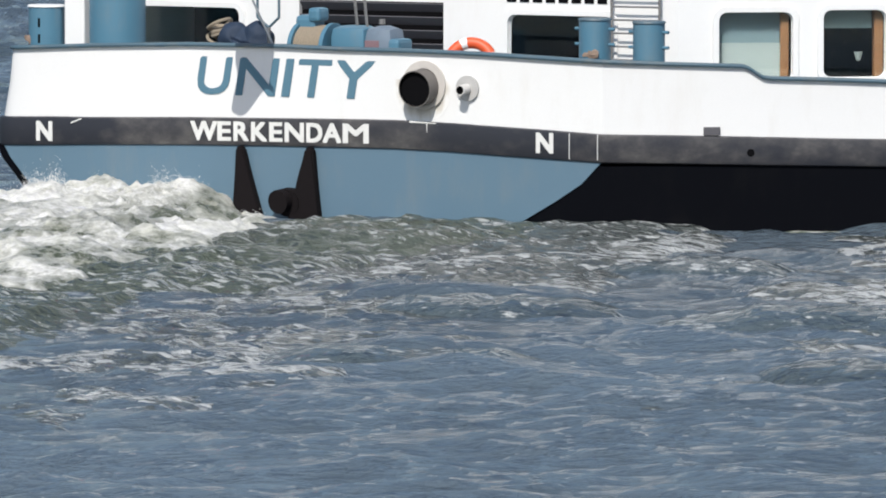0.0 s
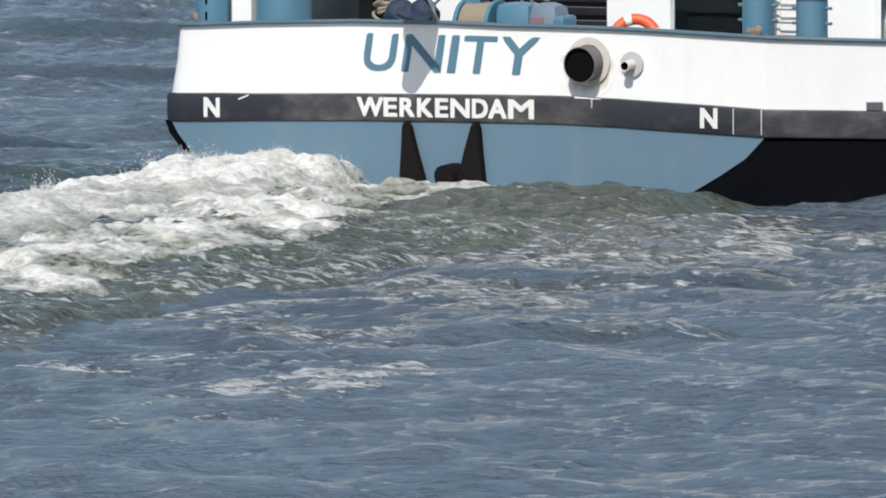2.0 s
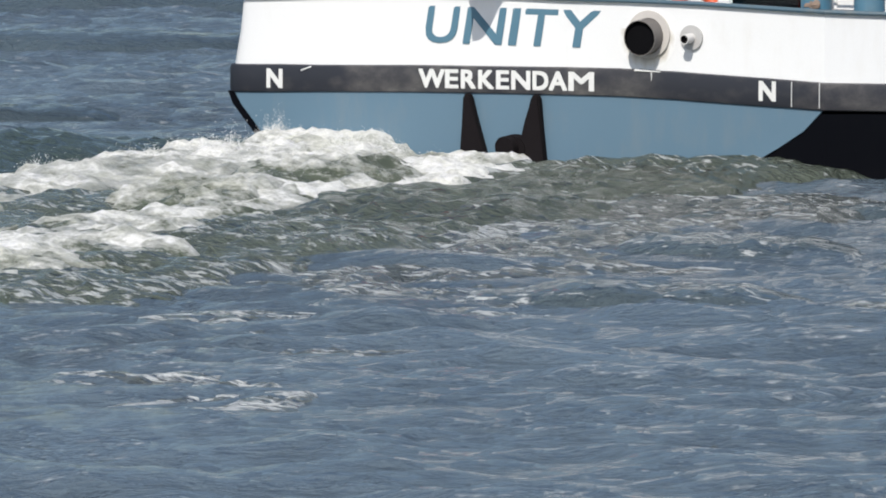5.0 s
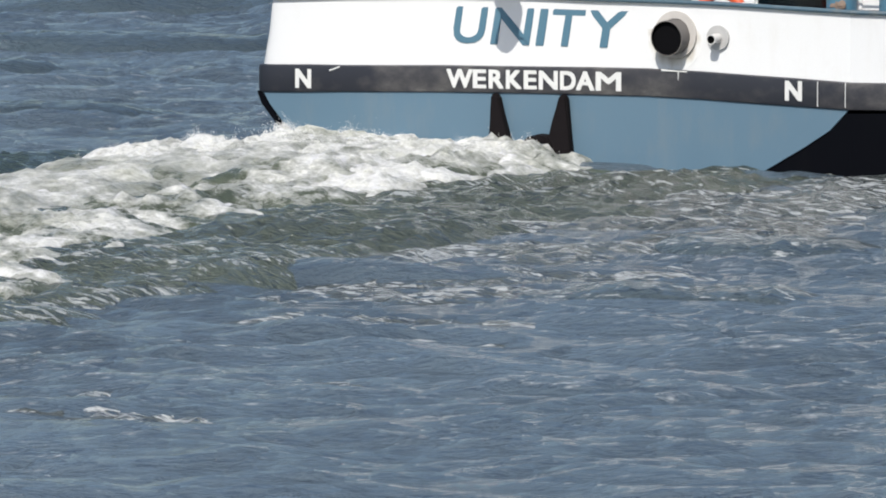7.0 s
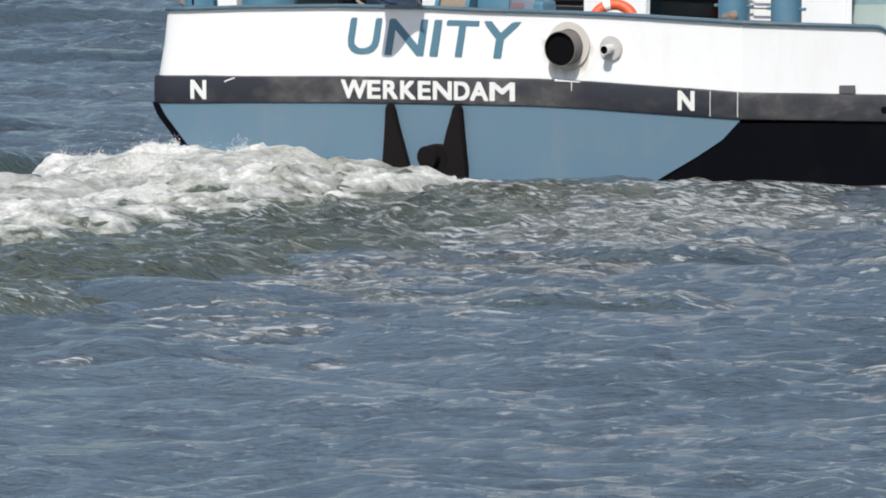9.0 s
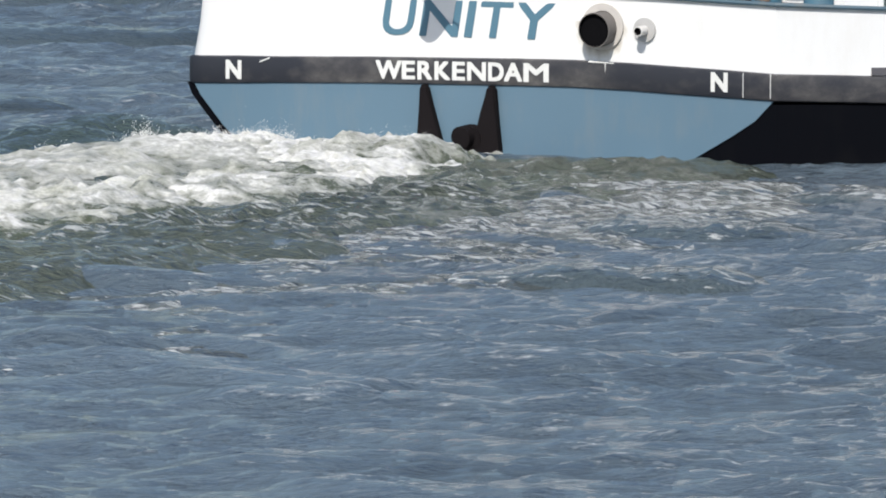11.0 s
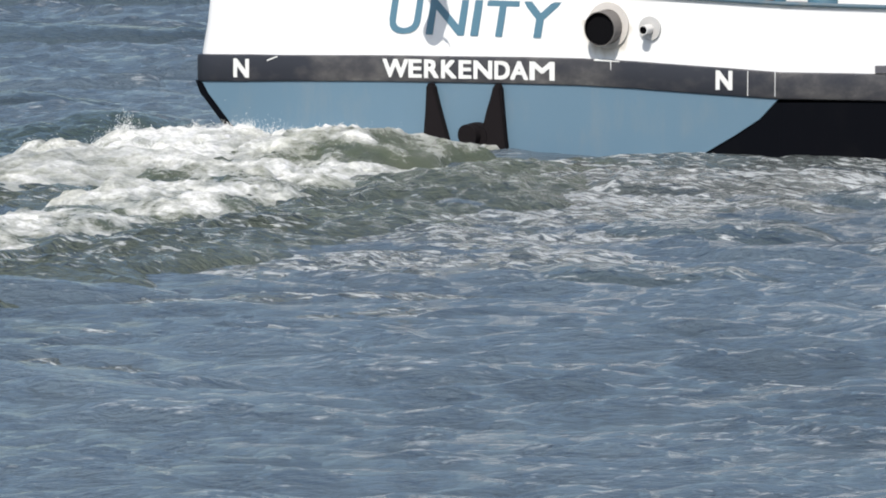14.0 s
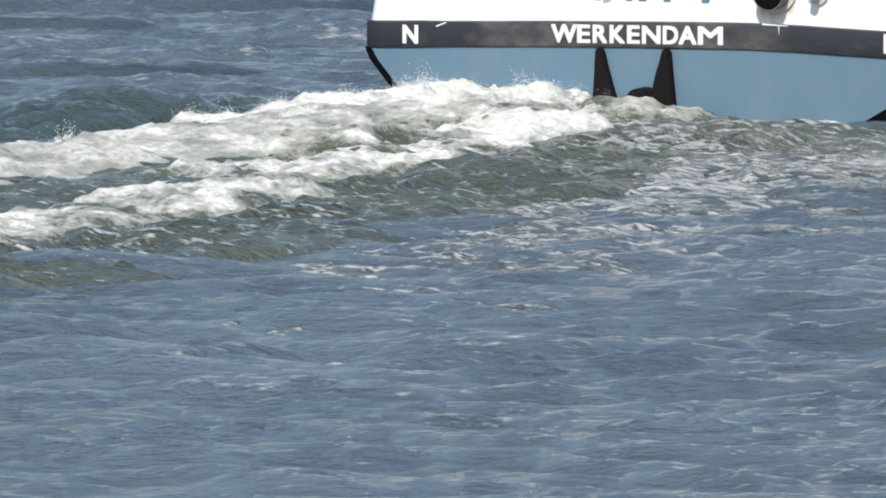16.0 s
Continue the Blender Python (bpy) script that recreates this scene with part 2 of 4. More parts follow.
def prism(bm, outline, d, m=None):
    """A flat outline [(x, y, z), ...] carried along the vector d."""
    m = m or Matrix()
    a = [bm.verts.new(m @ Vector(p)) for p in outline]
    b = [bm.verts.new(m @ (Vector(p) + Vector(d))) for p in outline]
    bm.faces.new(a)
    bm.faces.new(b[::-1])
    for i in range(len(a)):
        j = (i + 1) % len(a)
        bm.faces.new((a[i], b[i], b[j], a[j]))
    return bm


def rounded(w, h, r, seg=5):
    pts = []
    for cx, cz, a0 in ((w / 2 - r, h / 2 - r, 0), (-w / 2 + r, h / 2 - r, 90), (-w / 2 + r, -h / 2 + r, 180), (w / 2 - r, -h / 2 + r, 270)):
        for i in range(seg + 1):
            a = radians(a0 + 90 * i / seg)
            pts.append((cx + r * math.cos(a), cz + r * math.sin(a)))
    return pts


def sweep(bm, path, profile, closed_profile=True):
    """Carries a profile [(outward, z), ...] of each path point along the path [(x, y), ...]; outward is to the right of the way."""
    n = len(path)
    rings = []
    for i in range(n):
        p = Vector(path[i])
        d0 = (p - Vector(path[i - 1])).normalized() if i else None
        d1 = (Vector(path[i + 1]) - p).normalized() if i < n - 1 else None
        d0, d1 = d0 or d1, d1 or d0
        n0, n1 = Vector((d0.y, -d0.x)), Vector((d1.y, -d1.x))
        k = (n0 + n1).normalized()
        k = k / max(0.4, k.dot(n0))
        rings.append([bm.verts.new((p.x + k.x * o, p.y + k.y * o, z)) for o, z in profile(i)])
    m = len(rings[0])
    for u, v in zip(rings, rings[1:]):
        for j in range(m if closed_profile else m - 1):
            bm.faces.new((u[j], v[j], v[(j + 1) % m], u[(j + 1) % m]))
    if closed_profile:
        bm.faces.new(rings[0])
        bm.faces.new(rings[-1][::-1])
    return bm


def lettering(name, words, spans, z0, z1, y, material, parent, slant=0.0, heavy=0.02, tilt=0.0, label=""):
    """Painted capitals of the built-in font on the plane of the transom, each fitted to its own span (x0, x1) and one height."""
    bm = bmesh.new()
    for word, (x0, x1) in zip(words, spans):
        cu = bpy.data.curves.new(name, "FONT")
        cu.body, cu.extrude, cu.offset, cu.size, cu.resolution_u = word, 0.003, 0.0, 1.0, 4
        tmp = bpy.data.objects.new(name + "_tmp", cu)
        scene.collection.objects.link(tmp)
        bpy.context.view_layer.update()
        me = bpy.data.meshes.new_from_object(tmp.evaluated_get(bpy.context.evaluated_depsgraph_get()))
        bpy.data.objects.remove(tmp)
        lo = [min(v.co[i] for v in me.vertices) for i in range(2)]
        hi = [max(v.co[i] for v in me.vertices) for i in range(2)]
        for i in range(9):
            dx, dz, vs = (i % 3 - 1) * heavy, (i // 3 - 1) * heavy * 0.8, []
            for v in me.vertices:
                k = (v.co.y - lo[1]) / (hi[1] - lo[1])
                x = x0 + heavy + (v.co.x - lo[0]) / (hi[0] - lo[0]) * (x1 - x0 - 2 * heavy)
                vs.append(bm.verts.new((x + dx + slant * k * (z1 - z0), y - v.co.z - 0.0004 * i, z0 + 0.8 * heavy + k * (z1 - z0 - 1.6 * heavy) + dz + tilt * x)))
            for f in me.polygons:
                bm.faces.new([vs[q] for q in f.vertices])
    me = bpy.data.meshes.new(name)
    bm.to_mesh(me)
    bm.free()
    me.materials.append(material)
    ob = new(name, me)
    ob.parent = parent
    if label:
        ob["label"] = label
    return ob


# ---- the ship's way: along its heading, 30 degrees off the line of sight ----
HEADING = -30.0
START = Vector((-2.35, 125.0, 0.0))
AHEAD = Vector((0.5, 0.866, 0.0))


def ship_pose(t):
    p = START + AHEAD * (0.75 * t - 0.013 * t * t)
    return pose(p.x, p.y, 0, 0, 0, HEADING)


MOVES = []  # (thing, function of time that gives its pose)


def aboard(ob, local=None):
    """A loose thing that rides on the ship."""
    base = local or Matrix()
    MOVES.append((ob, lambda t, base=base: ship_pose(t) @ base))
    ob.matrix_world = ship_pose(0) @ base
    return ob


# ---- water ----


def axis(lo, hi, step, grow, far):
    inner = list(np.arange(lo, hi + step / 2, step))
    a, b, s = inner[0], inner[-1], step
    left, right = [], []
    while a > -far or b < far:
        s *= grow
        a, b = a - s, b + s
        left.append(max(a, -far - s)), right.append(min(b, far + s))
    return np.array(left[::-1] + inner + right)


def value_noise(x, y, seed):
    """Smooth lattice noise in -1..1."""
    tab = np.random.RandomState(seed).uniform(-1, 1, (256, 256))
    xi, yi = np.floor(x).astype(int), np.floor(y).astype(int)
    fx, fy = x - xi, y - yi
    fx, fy = fx * fx * (3 - 2 * fx), fy * fy * (3 - 2 * fy)
    g = lambda a, b: tab[a % 256, b % 256]
    return (g(xi, yi) * (1 - fx) + g(xi + 1, yi) * fx) * (1 - fy) + (g(xi, yi + 1) * (1 - fx) + g(xi + 1, yi + 1) * fx) * fy


def wave_field(seed, x, y, heading, spread, bands):
    """Short-crested wind waves: in each band (shortest, longest, count, slope) trains with peaked crests, bent and broken by noise."""
    rng = np.random.RandomState(seed)
    h = np.zeros_like(x)
    for i, (lo, hi, count, slope) in enumerate(bands):
        bend = [value_noise(x / hi * 0.9 + 31 * q, y / hi * 0.9, seed + 10 * i + q) for q in range(3)]
        for j in range(count):
            lam, a = rng.uniform(lo, hi), radians(heading + rng.normal(0, spread))
            k = 2 * math.pi / lam
            ph = k * (x * math.sin(a) + y * math.cos(a)) + rng.uniform(0, 6.28) + 1.3 * bend[j % 3]
            env = np.clip(0.55 + 0.75 * bend[(j + 1) % 3], 0.05, 1.3)
            peaked = 1.27 - 2 * np.sqrt(np.sin(ph / 2) ** 2 + 0.012)
            h += slope * 1.9 / math.sqrt(count) / k * env * peaked
    return h


def sheet(name, seed, heading, material, base, step):
    xs = axis(-15, 21, step, 1.25, 3500)
    ys = [66.0]
    while ys[-1] < 4000:
        d = ys[-1]
        ys.append(d + (0.12 if d < 112 else 0.12 * (d / 112) ** 1.8 if d < 300 else (d - 300) * 0.2 + 0.9))
    back, s = [], 0.3
    while not back or back[-1] > -3500:
        back.append((back[-1] if back else 66.0) - s)
        s *= 1.3
    ys = np.array(back[::-1] + ys)
    x, y = np.meshgrid(xs, ys)
    near = np.clip(1.3 - np.maximum(np.abs(x - 3) - 22, 0) / 40 - np.maximum(y - 320, 0) / 200 - np.maximum(60 - y, 0) / 30, 0, 1)
    bands = ((0.45, 0.8, 16, 0.2), (0.9, 2.0, 14, 0.155), (2.0, 4.5, 9, 0.135), (5.0, 9.0, 4, 0.03))
    h = wave_field(seed + 1, x, y, heading, 24, bands) * near * (1 + 0.5 * np.clip((y - 128) / 70, 0, 1)) + base
    nx, ny = len(xs), len(ys)
    co = np.stack([x, y, h], -1).reshape(-1, 3)
    i = (np.arange(ny - 1)[:, None] * nx + np.arange(nx - 1)[None]).ravel()
    faces = np.stack([i, i + 1, i + nx + 1, i + nx], 1)
    return grid_object(name, co, faces, material)


def grid_object(name, co, faces, material):
    corners = faces.shape[1]
    me = bpy.data.meshes.new(name)
    me.vertices.add(len(co))
    me.vertices.foreach_set("co", co.astype(np.float32).ravel())
    me.loops.add(faces.size)
    me.loops.foreach_set("vertex_index", faces.astype(np.int32).ravel())
    me.polygons.add(len(faces))
    me.polygons.foreach_set("loop_start", np.arange(0, faces.size, corners, dtype=np.int32))
    me.polygons.foreach_set("use_smooth", np.full(len(faces), corners == 4))
    me.update(calc_edges=True)
    me.materials.append(material)
    return new(name, me)


water = tagged(sheet("water", 11, 12, WATER, 0.0, 0.11), "slate-blue choppy river water with short wind waves", "water", kind="structure")
cross_sea = tagged(sheet("water_crossing_waves", 29, -24, WATER, -0.09, 0.17), "slate-blue crossing wavelets on the river", "water", kind="structure")
MOVES.append((water, lambda t: pose(-0.35 * t, -0.45 * t, 0)))
MOVES.append((cross_sea, lambda t: pose(-0.6 * t, 0.15 * t, 0)))


def billow(x, y, seed, octaves, size, puffy=False):
    """Sharp ripples, or puffs with creases between them."""
    h, amp, sign = np.zeros_like(x), 1.0, -0.9 if puffy else 1.0
    for o in range(octaves):
        h += sign * amp * (1 - 2 * np.abs(value_noise(x / size + 17 * o, y / size * 0.8 - 9 * o, seed + o)))
        amp, size = amp * 0.58, size * 0.5
    return h


def unseen_bank():
    """An unseen wooded shore, added to darken the far water's reflection; well beyond what the lens takes in."""
    xs = np.linspace(-1500, 1500, 400)
    tops = 14 + 6 * value_noise(xs / 40, xs * 0, 91) + 3 * value_noise(xs / 9, xs * 0, 92)
    bm = bmesh.new()
    rows = []
    for x, h in zip(xs, tops):
        y = 420 + 12 * math.sin(x / 150)
        rows.append([bm.verts.new((x, y + d, z)) for d, z in ((-14, -1.0), (-4, 3.0), (0, 3.4), (2, h * 0.6), (6, h), (20, h), (30, -1.0))])
    for u, v in zip(rows, rows[1:]):
        for j in range(len(u) - 1):
            bm.faces.new((u[j], v[j], v[j + 1], u[j + 1]))
    return tagged(mesh_object("backdrop_bank", bm, plain("bank_green", (0.045, 0.065, 0.03), 0.9, 0, 0.6, 0.15)), "unseen dark green wooded bank, added for the far water to mirror", "river bank", kind="structure")


unseen_bank()
SWINGS = []


def wash_mesh(name, seed, width, length, crest, rough, surge, step, material, puffy=False):
    """One run of wash: a ragged heap whose rim lies under the water."""
    xs, ys = np.arange(-width / 2, width / 2 + step, step), np.arange(-length / 2, length / 2 + step, step * 1.3)
    x, y = np.meshgrid(xs, ys)
    rim = 0.9 * value_noise(x / 1.3, y / 1.3, seed + 70)
    across = np.clip(1 - np.abs(2 * x / width) ** 3 * (1 + rim * 0.6), 0, 1) ** 0.8
    along = np.clip(1 - np.abs(2 * y / length) ** 2 * (1 + rim * 0.4), 0, 1) ** 0.7
    env = across * along
    heave = value_noise(x / 2.6 + 3, y / 2.2, seed + 50) * surge + value_noise(x / 1.2, y / 0.9, seed + 51) * surge * 0.45
    lumps = 0.75 * billow(x, y, seed, 3, 1.0, True) + 0.3 * billow(x, y, seed + 40, 4, 0.3) if puffy else billow(x, y, seed, 6, 0.8)
    h = (crest + heave) * env + lumps * rough * (0.25 + env) - 0.6 * (1 - env) ** 2 - 0.5 * (1 - env) ** 6
    if puffy:
        rng = np.random.RandomState(seed + 3)
        ragged = env * np.clip(value_noise(x / 0.35, y / 0.35, seed + 81) + 0.25, 0, 1)
        h = h + np.minimum(rng.exponential(0.05, h.shape), 0.11) * ragged * min(1.0, crest * 3)
        x, y = x + rng.normal(0, 0.02, h.shape), y + rng.normal(0, 0.025, h.shape)
    nx, ny = len(xs), len(ys)
    i = (np.arange(ny - 1)[:, None] * nx + np.arange(nx - 1)[None]).ravel()
    ob = grid_object(name, np.stack([x, y, h], -1).reshape(-1, 3), np.stack([i, i + 1, i + nx + 1, i + nx], 1), material)
    return ob, (x, y, h, env)


def ease(v, a, b):
    u = min(1.0, max(0.0, (v - a) / (b - a)))
    return u * u * (3 - 2 * u)


TETRA = np.array([(1, 0, -0.6), (-0.5, 0.87, -0.6), (-0.5, -0.87, -0.6), (0, 0, 1.3)])
TETRA_FACES = np.array([(0, 1, 2), (0, 3, 1), (1, 3, 2), (2, 3, 0)])


def specks(name, centres, sizes, seed, material):
    """Many small drops and flakes of froth as one mesh."""
    rng = np.random.RandomState(seed)
    a = rng.uniform(0, 6.28, len(centres))
    ca, sa = np.cos(a)[:, None], np.sin(a)[:, None]
    x, y, z = TETRA.T
    shape = np.stack([ca * x - sa * y, sa * x + ca * y, np.broadcast_to(z, (len(a), 4)) * rng.uniform(0.6, 1.5, (len(a), 1))], -1)
    co = centres[:, None, :] + shape * sizes[:, None, None]
    faces = (TETRA_FACES[None] + 4 * np.arange(len(a))[:, None, None]).reshape(-1, 3)
    return grid_object(name, co.reshape(-1, 3), faces, material)


def drops(ob, tops, seed, count):
    """Froth and flung drops over a run of wash: a thin ragged mist on the crests, and jets that fan upwards."""
    x, y, h, env = tops
    rng = np.random.RandomState(seed)
    clump = np.clip(value_noise(x / 0.3, y / 0.3, seed + 5) + 0.15, 0, 1) * np.clip(value_noise(x / 1.1, y / 1.1, seed + 6) + 0.5, 0, 1)
    w = (clump * env * np.clip(h - 0.12, 0, 1) ** 1.2).ravel()
    pick = rng.choice(w.size, count, p=w / w.sum())
    up = rng.exponential(0.032, count) * (0.3 + 2.4 * clump.ravel()[pick])
    mist = np.stack([x.ravel()[pick], y.ravel()[pick], h.ravel()[pick] + up], -1) + rng.normal(0, 0.035, (count, 3)) * (1, 1, 0)
    jets = []
    for p in rng.choice(w.size, max(4, count // 500), p=w / w.sum()):
        k = rng.randint(25, 90)
        rise = rng.beta(1.2, 2.6, k)[:, None] * rng.uniform(0.1, 0.3)
        way = np.array([rng.normal(0, 0.45), rng.normal(-0.2, 0.4), 1.0])
        jets.append(np.array([x.ravel()[p], y.ravel()[p], h.ravel()[p]]) + rise * way + rng.normal(0, 1, (k, 3)) * (0.015 + 0.16 * rise))
    jets = np.concatenate(jets)
    centres = np.concatenate([mist, jets])
    sizes = np.concatenate([rng.uniform(0.003, 0.009, count), rng.uniform(0.0015, 0.004, len(jets))])
    spray = specks("spray", centres, sizes, seed, DROPS)
    spray.parent = ob
    return tagged(spray, kind="stuff")


def wash(name, label, seed, x0, yaw, speed, sink, width, length, gap, crest, rough, surge, step, material, spray=0, kinds=4, late=0.5, boost=0.0, y0=0.0, lasts=99.0):
    """A file of such runs: each wells up from under the stern, swings to its course and settles as it runs astern."""
    models = []
    for k in range(kinds):
        ob, tops = wash_mesh(name, seed + 9 * k, width, length, crest, rough, surge, step, material, material in (FOAM, FOAM_THIN, FOAM_TORN))
        tagged(ob, label, "wake", "wash of the propeller", "stuff")
        if spray:
            drops(ob, tops, seed + k, spray)
        models.append(ob)
    rng = random.Random(seed)
    s0, used = 30.0, 0
    while s0 > -(speed * 16 + length):
        ob = models[used] if used < kinds else copy_thing(models[rng.randrange(kinds)], Matrix())
        used += 1
        off, up, turn = rng.uniform(-0.25, 0.25), rng.uniform(-0.08, 0.08) * crest * 3, rng.uniform(-3, 3)

        if x0 < -1 and spray:
            up += float(np.interp(-s0 / speed, (2.5, 3, 5.5, 6.5, 8, 9, 11, 12, 13, 13.6, 14, 15), (0, -0.1, -0.1, 0, 0, -0.12, -0.12, 0, 0, -0.25, -0.25, 0)))
        swerve = float(np.interp(-s0 / speed, (-1.5, 0.5, 6, 8.5, 10.5), (1.4, 0.5, 0.5, 1.0, 0.6)))
        course = yaw * (min(swerve, 1.0) if x0 > -1 else swerve) if x0 < 2 else yaw

        def at(t, s0=s0, off=off, up=up, turn=turn, course=course):
            s = s0 + speed * t
            rise = ease(s, -length * 0.75, 0.5)
            z = -2.4 * (1 - rise) - 0.5 * (1 - ease(s, 0.5, late + 0.5)) + up * rise - sink * max(0.0, s) - 0.12 * max(0.0, s - lasts) + boost * rise * (1 - ease(s, 2.0, 9.0))
            swing = ease(s, -1.0, 5.0)
            x = x0 + off + math.tan(radians(course)) * max(0.0, s - 1.0)
            tip = -18.0 / length * (1 - ease(s, 1.0, late + 5.0)) if late > 1 else 0.0
            return ship_pose(t) @ pose(x, y0 - s, z, tip, 0, (course + turn) * swing)

        MOVES.append((ob, at))
        s0 -= gap * rng.uniform(0.8, 1.2)


DROPS = plain("white_drops", (0.72, 0.72, 0.7), 0.6, 0, 0.1)
HEAP = "white boiling propeller foam heaped astern of the barge"
wash("wake_foam", HEAP, 3, -3.7, 2.2, 3.6, 0.026, 3.6, 8.0, 3.7, 0.3, 0.13, 0.22, 0.085, FOAM, 2900, boost=0.2, lasts=17.0)
wash("wake_foam", HEAP, 103, -2.7, 2.8, 4.0, 0.036, 3.6, 8.0, 3.7, 0.38, 0.13, 0.24, 0.085, FOAM, 2900, boost=0.22, lasts=15.0)
wash("wake_foam", "broken white foam over green churned water", 203, -1.1, 6.0, 3.8, 0.03, 3.6, 8.0, 4.2, 0.34, 0.11, 0.18, 0.085, FOAM_THIN, 1000, late=2.4, boost=0.14, lasts=12.0)
wash("wake_foam", "torn white foam falling off the side of the wash", 283, 1.3, 7.0, 3.4, 0.02, 3.2, 6.5, 4.6, 0.47, 0.1, 0.16, 0.09, FOAM_TORN, late=1.5, lasts=6.0, y0=-3.4)
wash("wake_foam", "spent greyish foam spread over churned water", 253, -2.4, 4.5, 3.6, 0.004, 5.4, 9.0, 3.8, 0.3, 0.08, 0.12, 0.11, FOAM_SPENT, late=3.0)
wash("wake_foam", "streaky thin foam on green churned water", 303, 0.0, 12.0, 3.3, 0.02, 3.4, 8.0, 4.4, 0.42, 0.11, 0.16, 0.1, FOAM_EDGE, late=4.5, lasts=20.0)
wash("wake_foam", "torn white streaks of foam on dark green water", 353, 0.7, 12.5, 3.1, 0.003, 3.8, 10.0, 5.0, 0.3, 0.09, 0.14, 0.11, FOAM_STREAK, late=8.0)
wash("churned_water", "dark green churned water behind the stern", 403, -0.2, 12.5, 3.0, 0.002, 5.5, 12.0, 6.0, 0.1, 0.05, 0.1, 0.14, CHURN, late=8.0)
wash("churned_water", "dark green churned water under the foam", 453, -2.0, 6.0, 3.0, 0.002, 7.5, 12.0, 6.0, 0.16, 0.05, 0.1, 0.16, CHURN, late=4.0)
wash("churned_water", "dark green churned water behind the stern", 503, 3.4, 8.0, 2.4, 0.004, 6.0, 12.0, 6.0, 0.2, 0.07, 0.12, 0.14, CHURN, late=1.5)
wash("churned_water", "grey wake water flecked with white", 553, 5.6, 15.0, 2.2, 0.007, 8.0, 14.0, 6.5, 0.13, 0.05, 0.08, 0.15, WAKE, late=2.0)
wash("churned_water", "grey wake water flecked with white along the hull", 573, 11.0, 18.0, 2.2, 0.007, 8.0, 14.0, 6.5, 0.06, 0.05, 0.08, 0.15, WAKE, late=0.5, y0=7.0)
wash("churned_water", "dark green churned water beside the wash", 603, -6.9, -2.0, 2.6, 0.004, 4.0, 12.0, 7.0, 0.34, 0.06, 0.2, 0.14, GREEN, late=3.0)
wash("foam_patch", "small broken foam patch by the hull", 703, 3.9, 6.0, 1.8, 0.05, 1.5, 2.8, 6.0, 0.05, 0.04, 0.05, 0.085, FOAM_EDGE, kinds=2)
wash("foam_patch", "small broken foam patch by the hull", 803, 1.4, 6.0, 2.0, 0.04, 1.6, 3.2, 4.5, 0.07, 0.04, 0.05, 0.085, FOAM_EDGE, kinds=2)


def hull_spurt(seed, x, y, length, tall, turn):
    """A low ragged heap of froth where the water laps the plating; it bobs as the barge goes."""
    ob, _ = wash_mesh("foam_spurt", seed, length, 0.5, tall, 0.02, tall * 0.5, 0.05, FOAM_LAP, True)
    tagged(ob, "low ragged froth lapping at the hull", "foam", "froth along the waterline", "stuff")
    MOVES.append((ob, lambda t: ship_pose(t) @ pose(x + 0.12 * math.sin(0.8 * t + seed), y, 0.07 * math.sin(1.9 * t + seed) - 0.07, 0, 0, turn)))


hull_spurt(1001, 1.9, -0.2, 1.2, 0.06, 0)
hull_spurt(1013, 3.3, -0.2, 1.0, 0.08, 0)
hull_spurt(1027, 4.9, -0.15, 0.8, 0.09, 10)
hull_spurt(1039, 8.2, 1.75, 1.4, 0.02, 38)


def swell_ridge(seed, dx, dy, turn, length, width, crest, material=SHADED_WATER, label="long stern wave beside the barge, its dark face put into the colour"):
    """A long stern wave that keeps its place beside the ship; by default its face's shade is in the colour."""
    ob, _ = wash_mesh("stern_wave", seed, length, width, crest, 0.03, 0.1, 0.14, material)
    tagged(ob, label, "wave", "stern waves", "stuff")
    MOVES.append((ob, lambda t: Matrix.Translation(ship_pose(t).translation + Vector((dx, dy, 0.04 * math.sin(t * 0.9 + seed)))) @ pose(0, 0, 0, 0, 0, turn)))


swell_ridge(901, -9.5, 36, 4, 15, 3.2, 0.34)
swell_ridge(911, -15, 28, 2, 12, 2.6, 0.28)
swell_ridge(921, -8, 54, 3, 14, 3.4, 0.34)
swell_ridge(931, -10.5, 13, 6, 9, 2.6, 0.26)
SHORT = "short flecked wave spreading from the wake"
for seed, dx, dy, turn, length, width, crest in ((941, 3.0, -18, -12, 4.5, 2.6, 0.15), (947, 7.0, -20.5, -9, 5.5, 3.0, 0.17), (953, 2.0, -26, -10, 5.0, 2.6, 0.13), (967, 8.5, -28, -14, 5.0, 3.0, 0.15), (971, 6.0, -11, -16, 4.5, 2.4, 0.13)):
    swell_ridge(seed, dx, dy, turn, length, width, crest, WAKE_SWELL, SHORT)

# ---- the ship ----
ship = tagged(new("cargo_barge"), "white and light-blue river cargo barge seen from astern, under way", "ship")
MOVES.append((ship, ship_pose))

TURN = radians(38)  # the starboard quarter is turned so far from the transom
QX, QY = math.cos(TURN), math.sin(TURN)
CORNER = 5.566


def quarter(u, out=0.0):
    """A point u metres along the starboard quarter, out metres outboard of it."""
    return (CORNER + u * QX + out * QY, u * QY - out * QX)


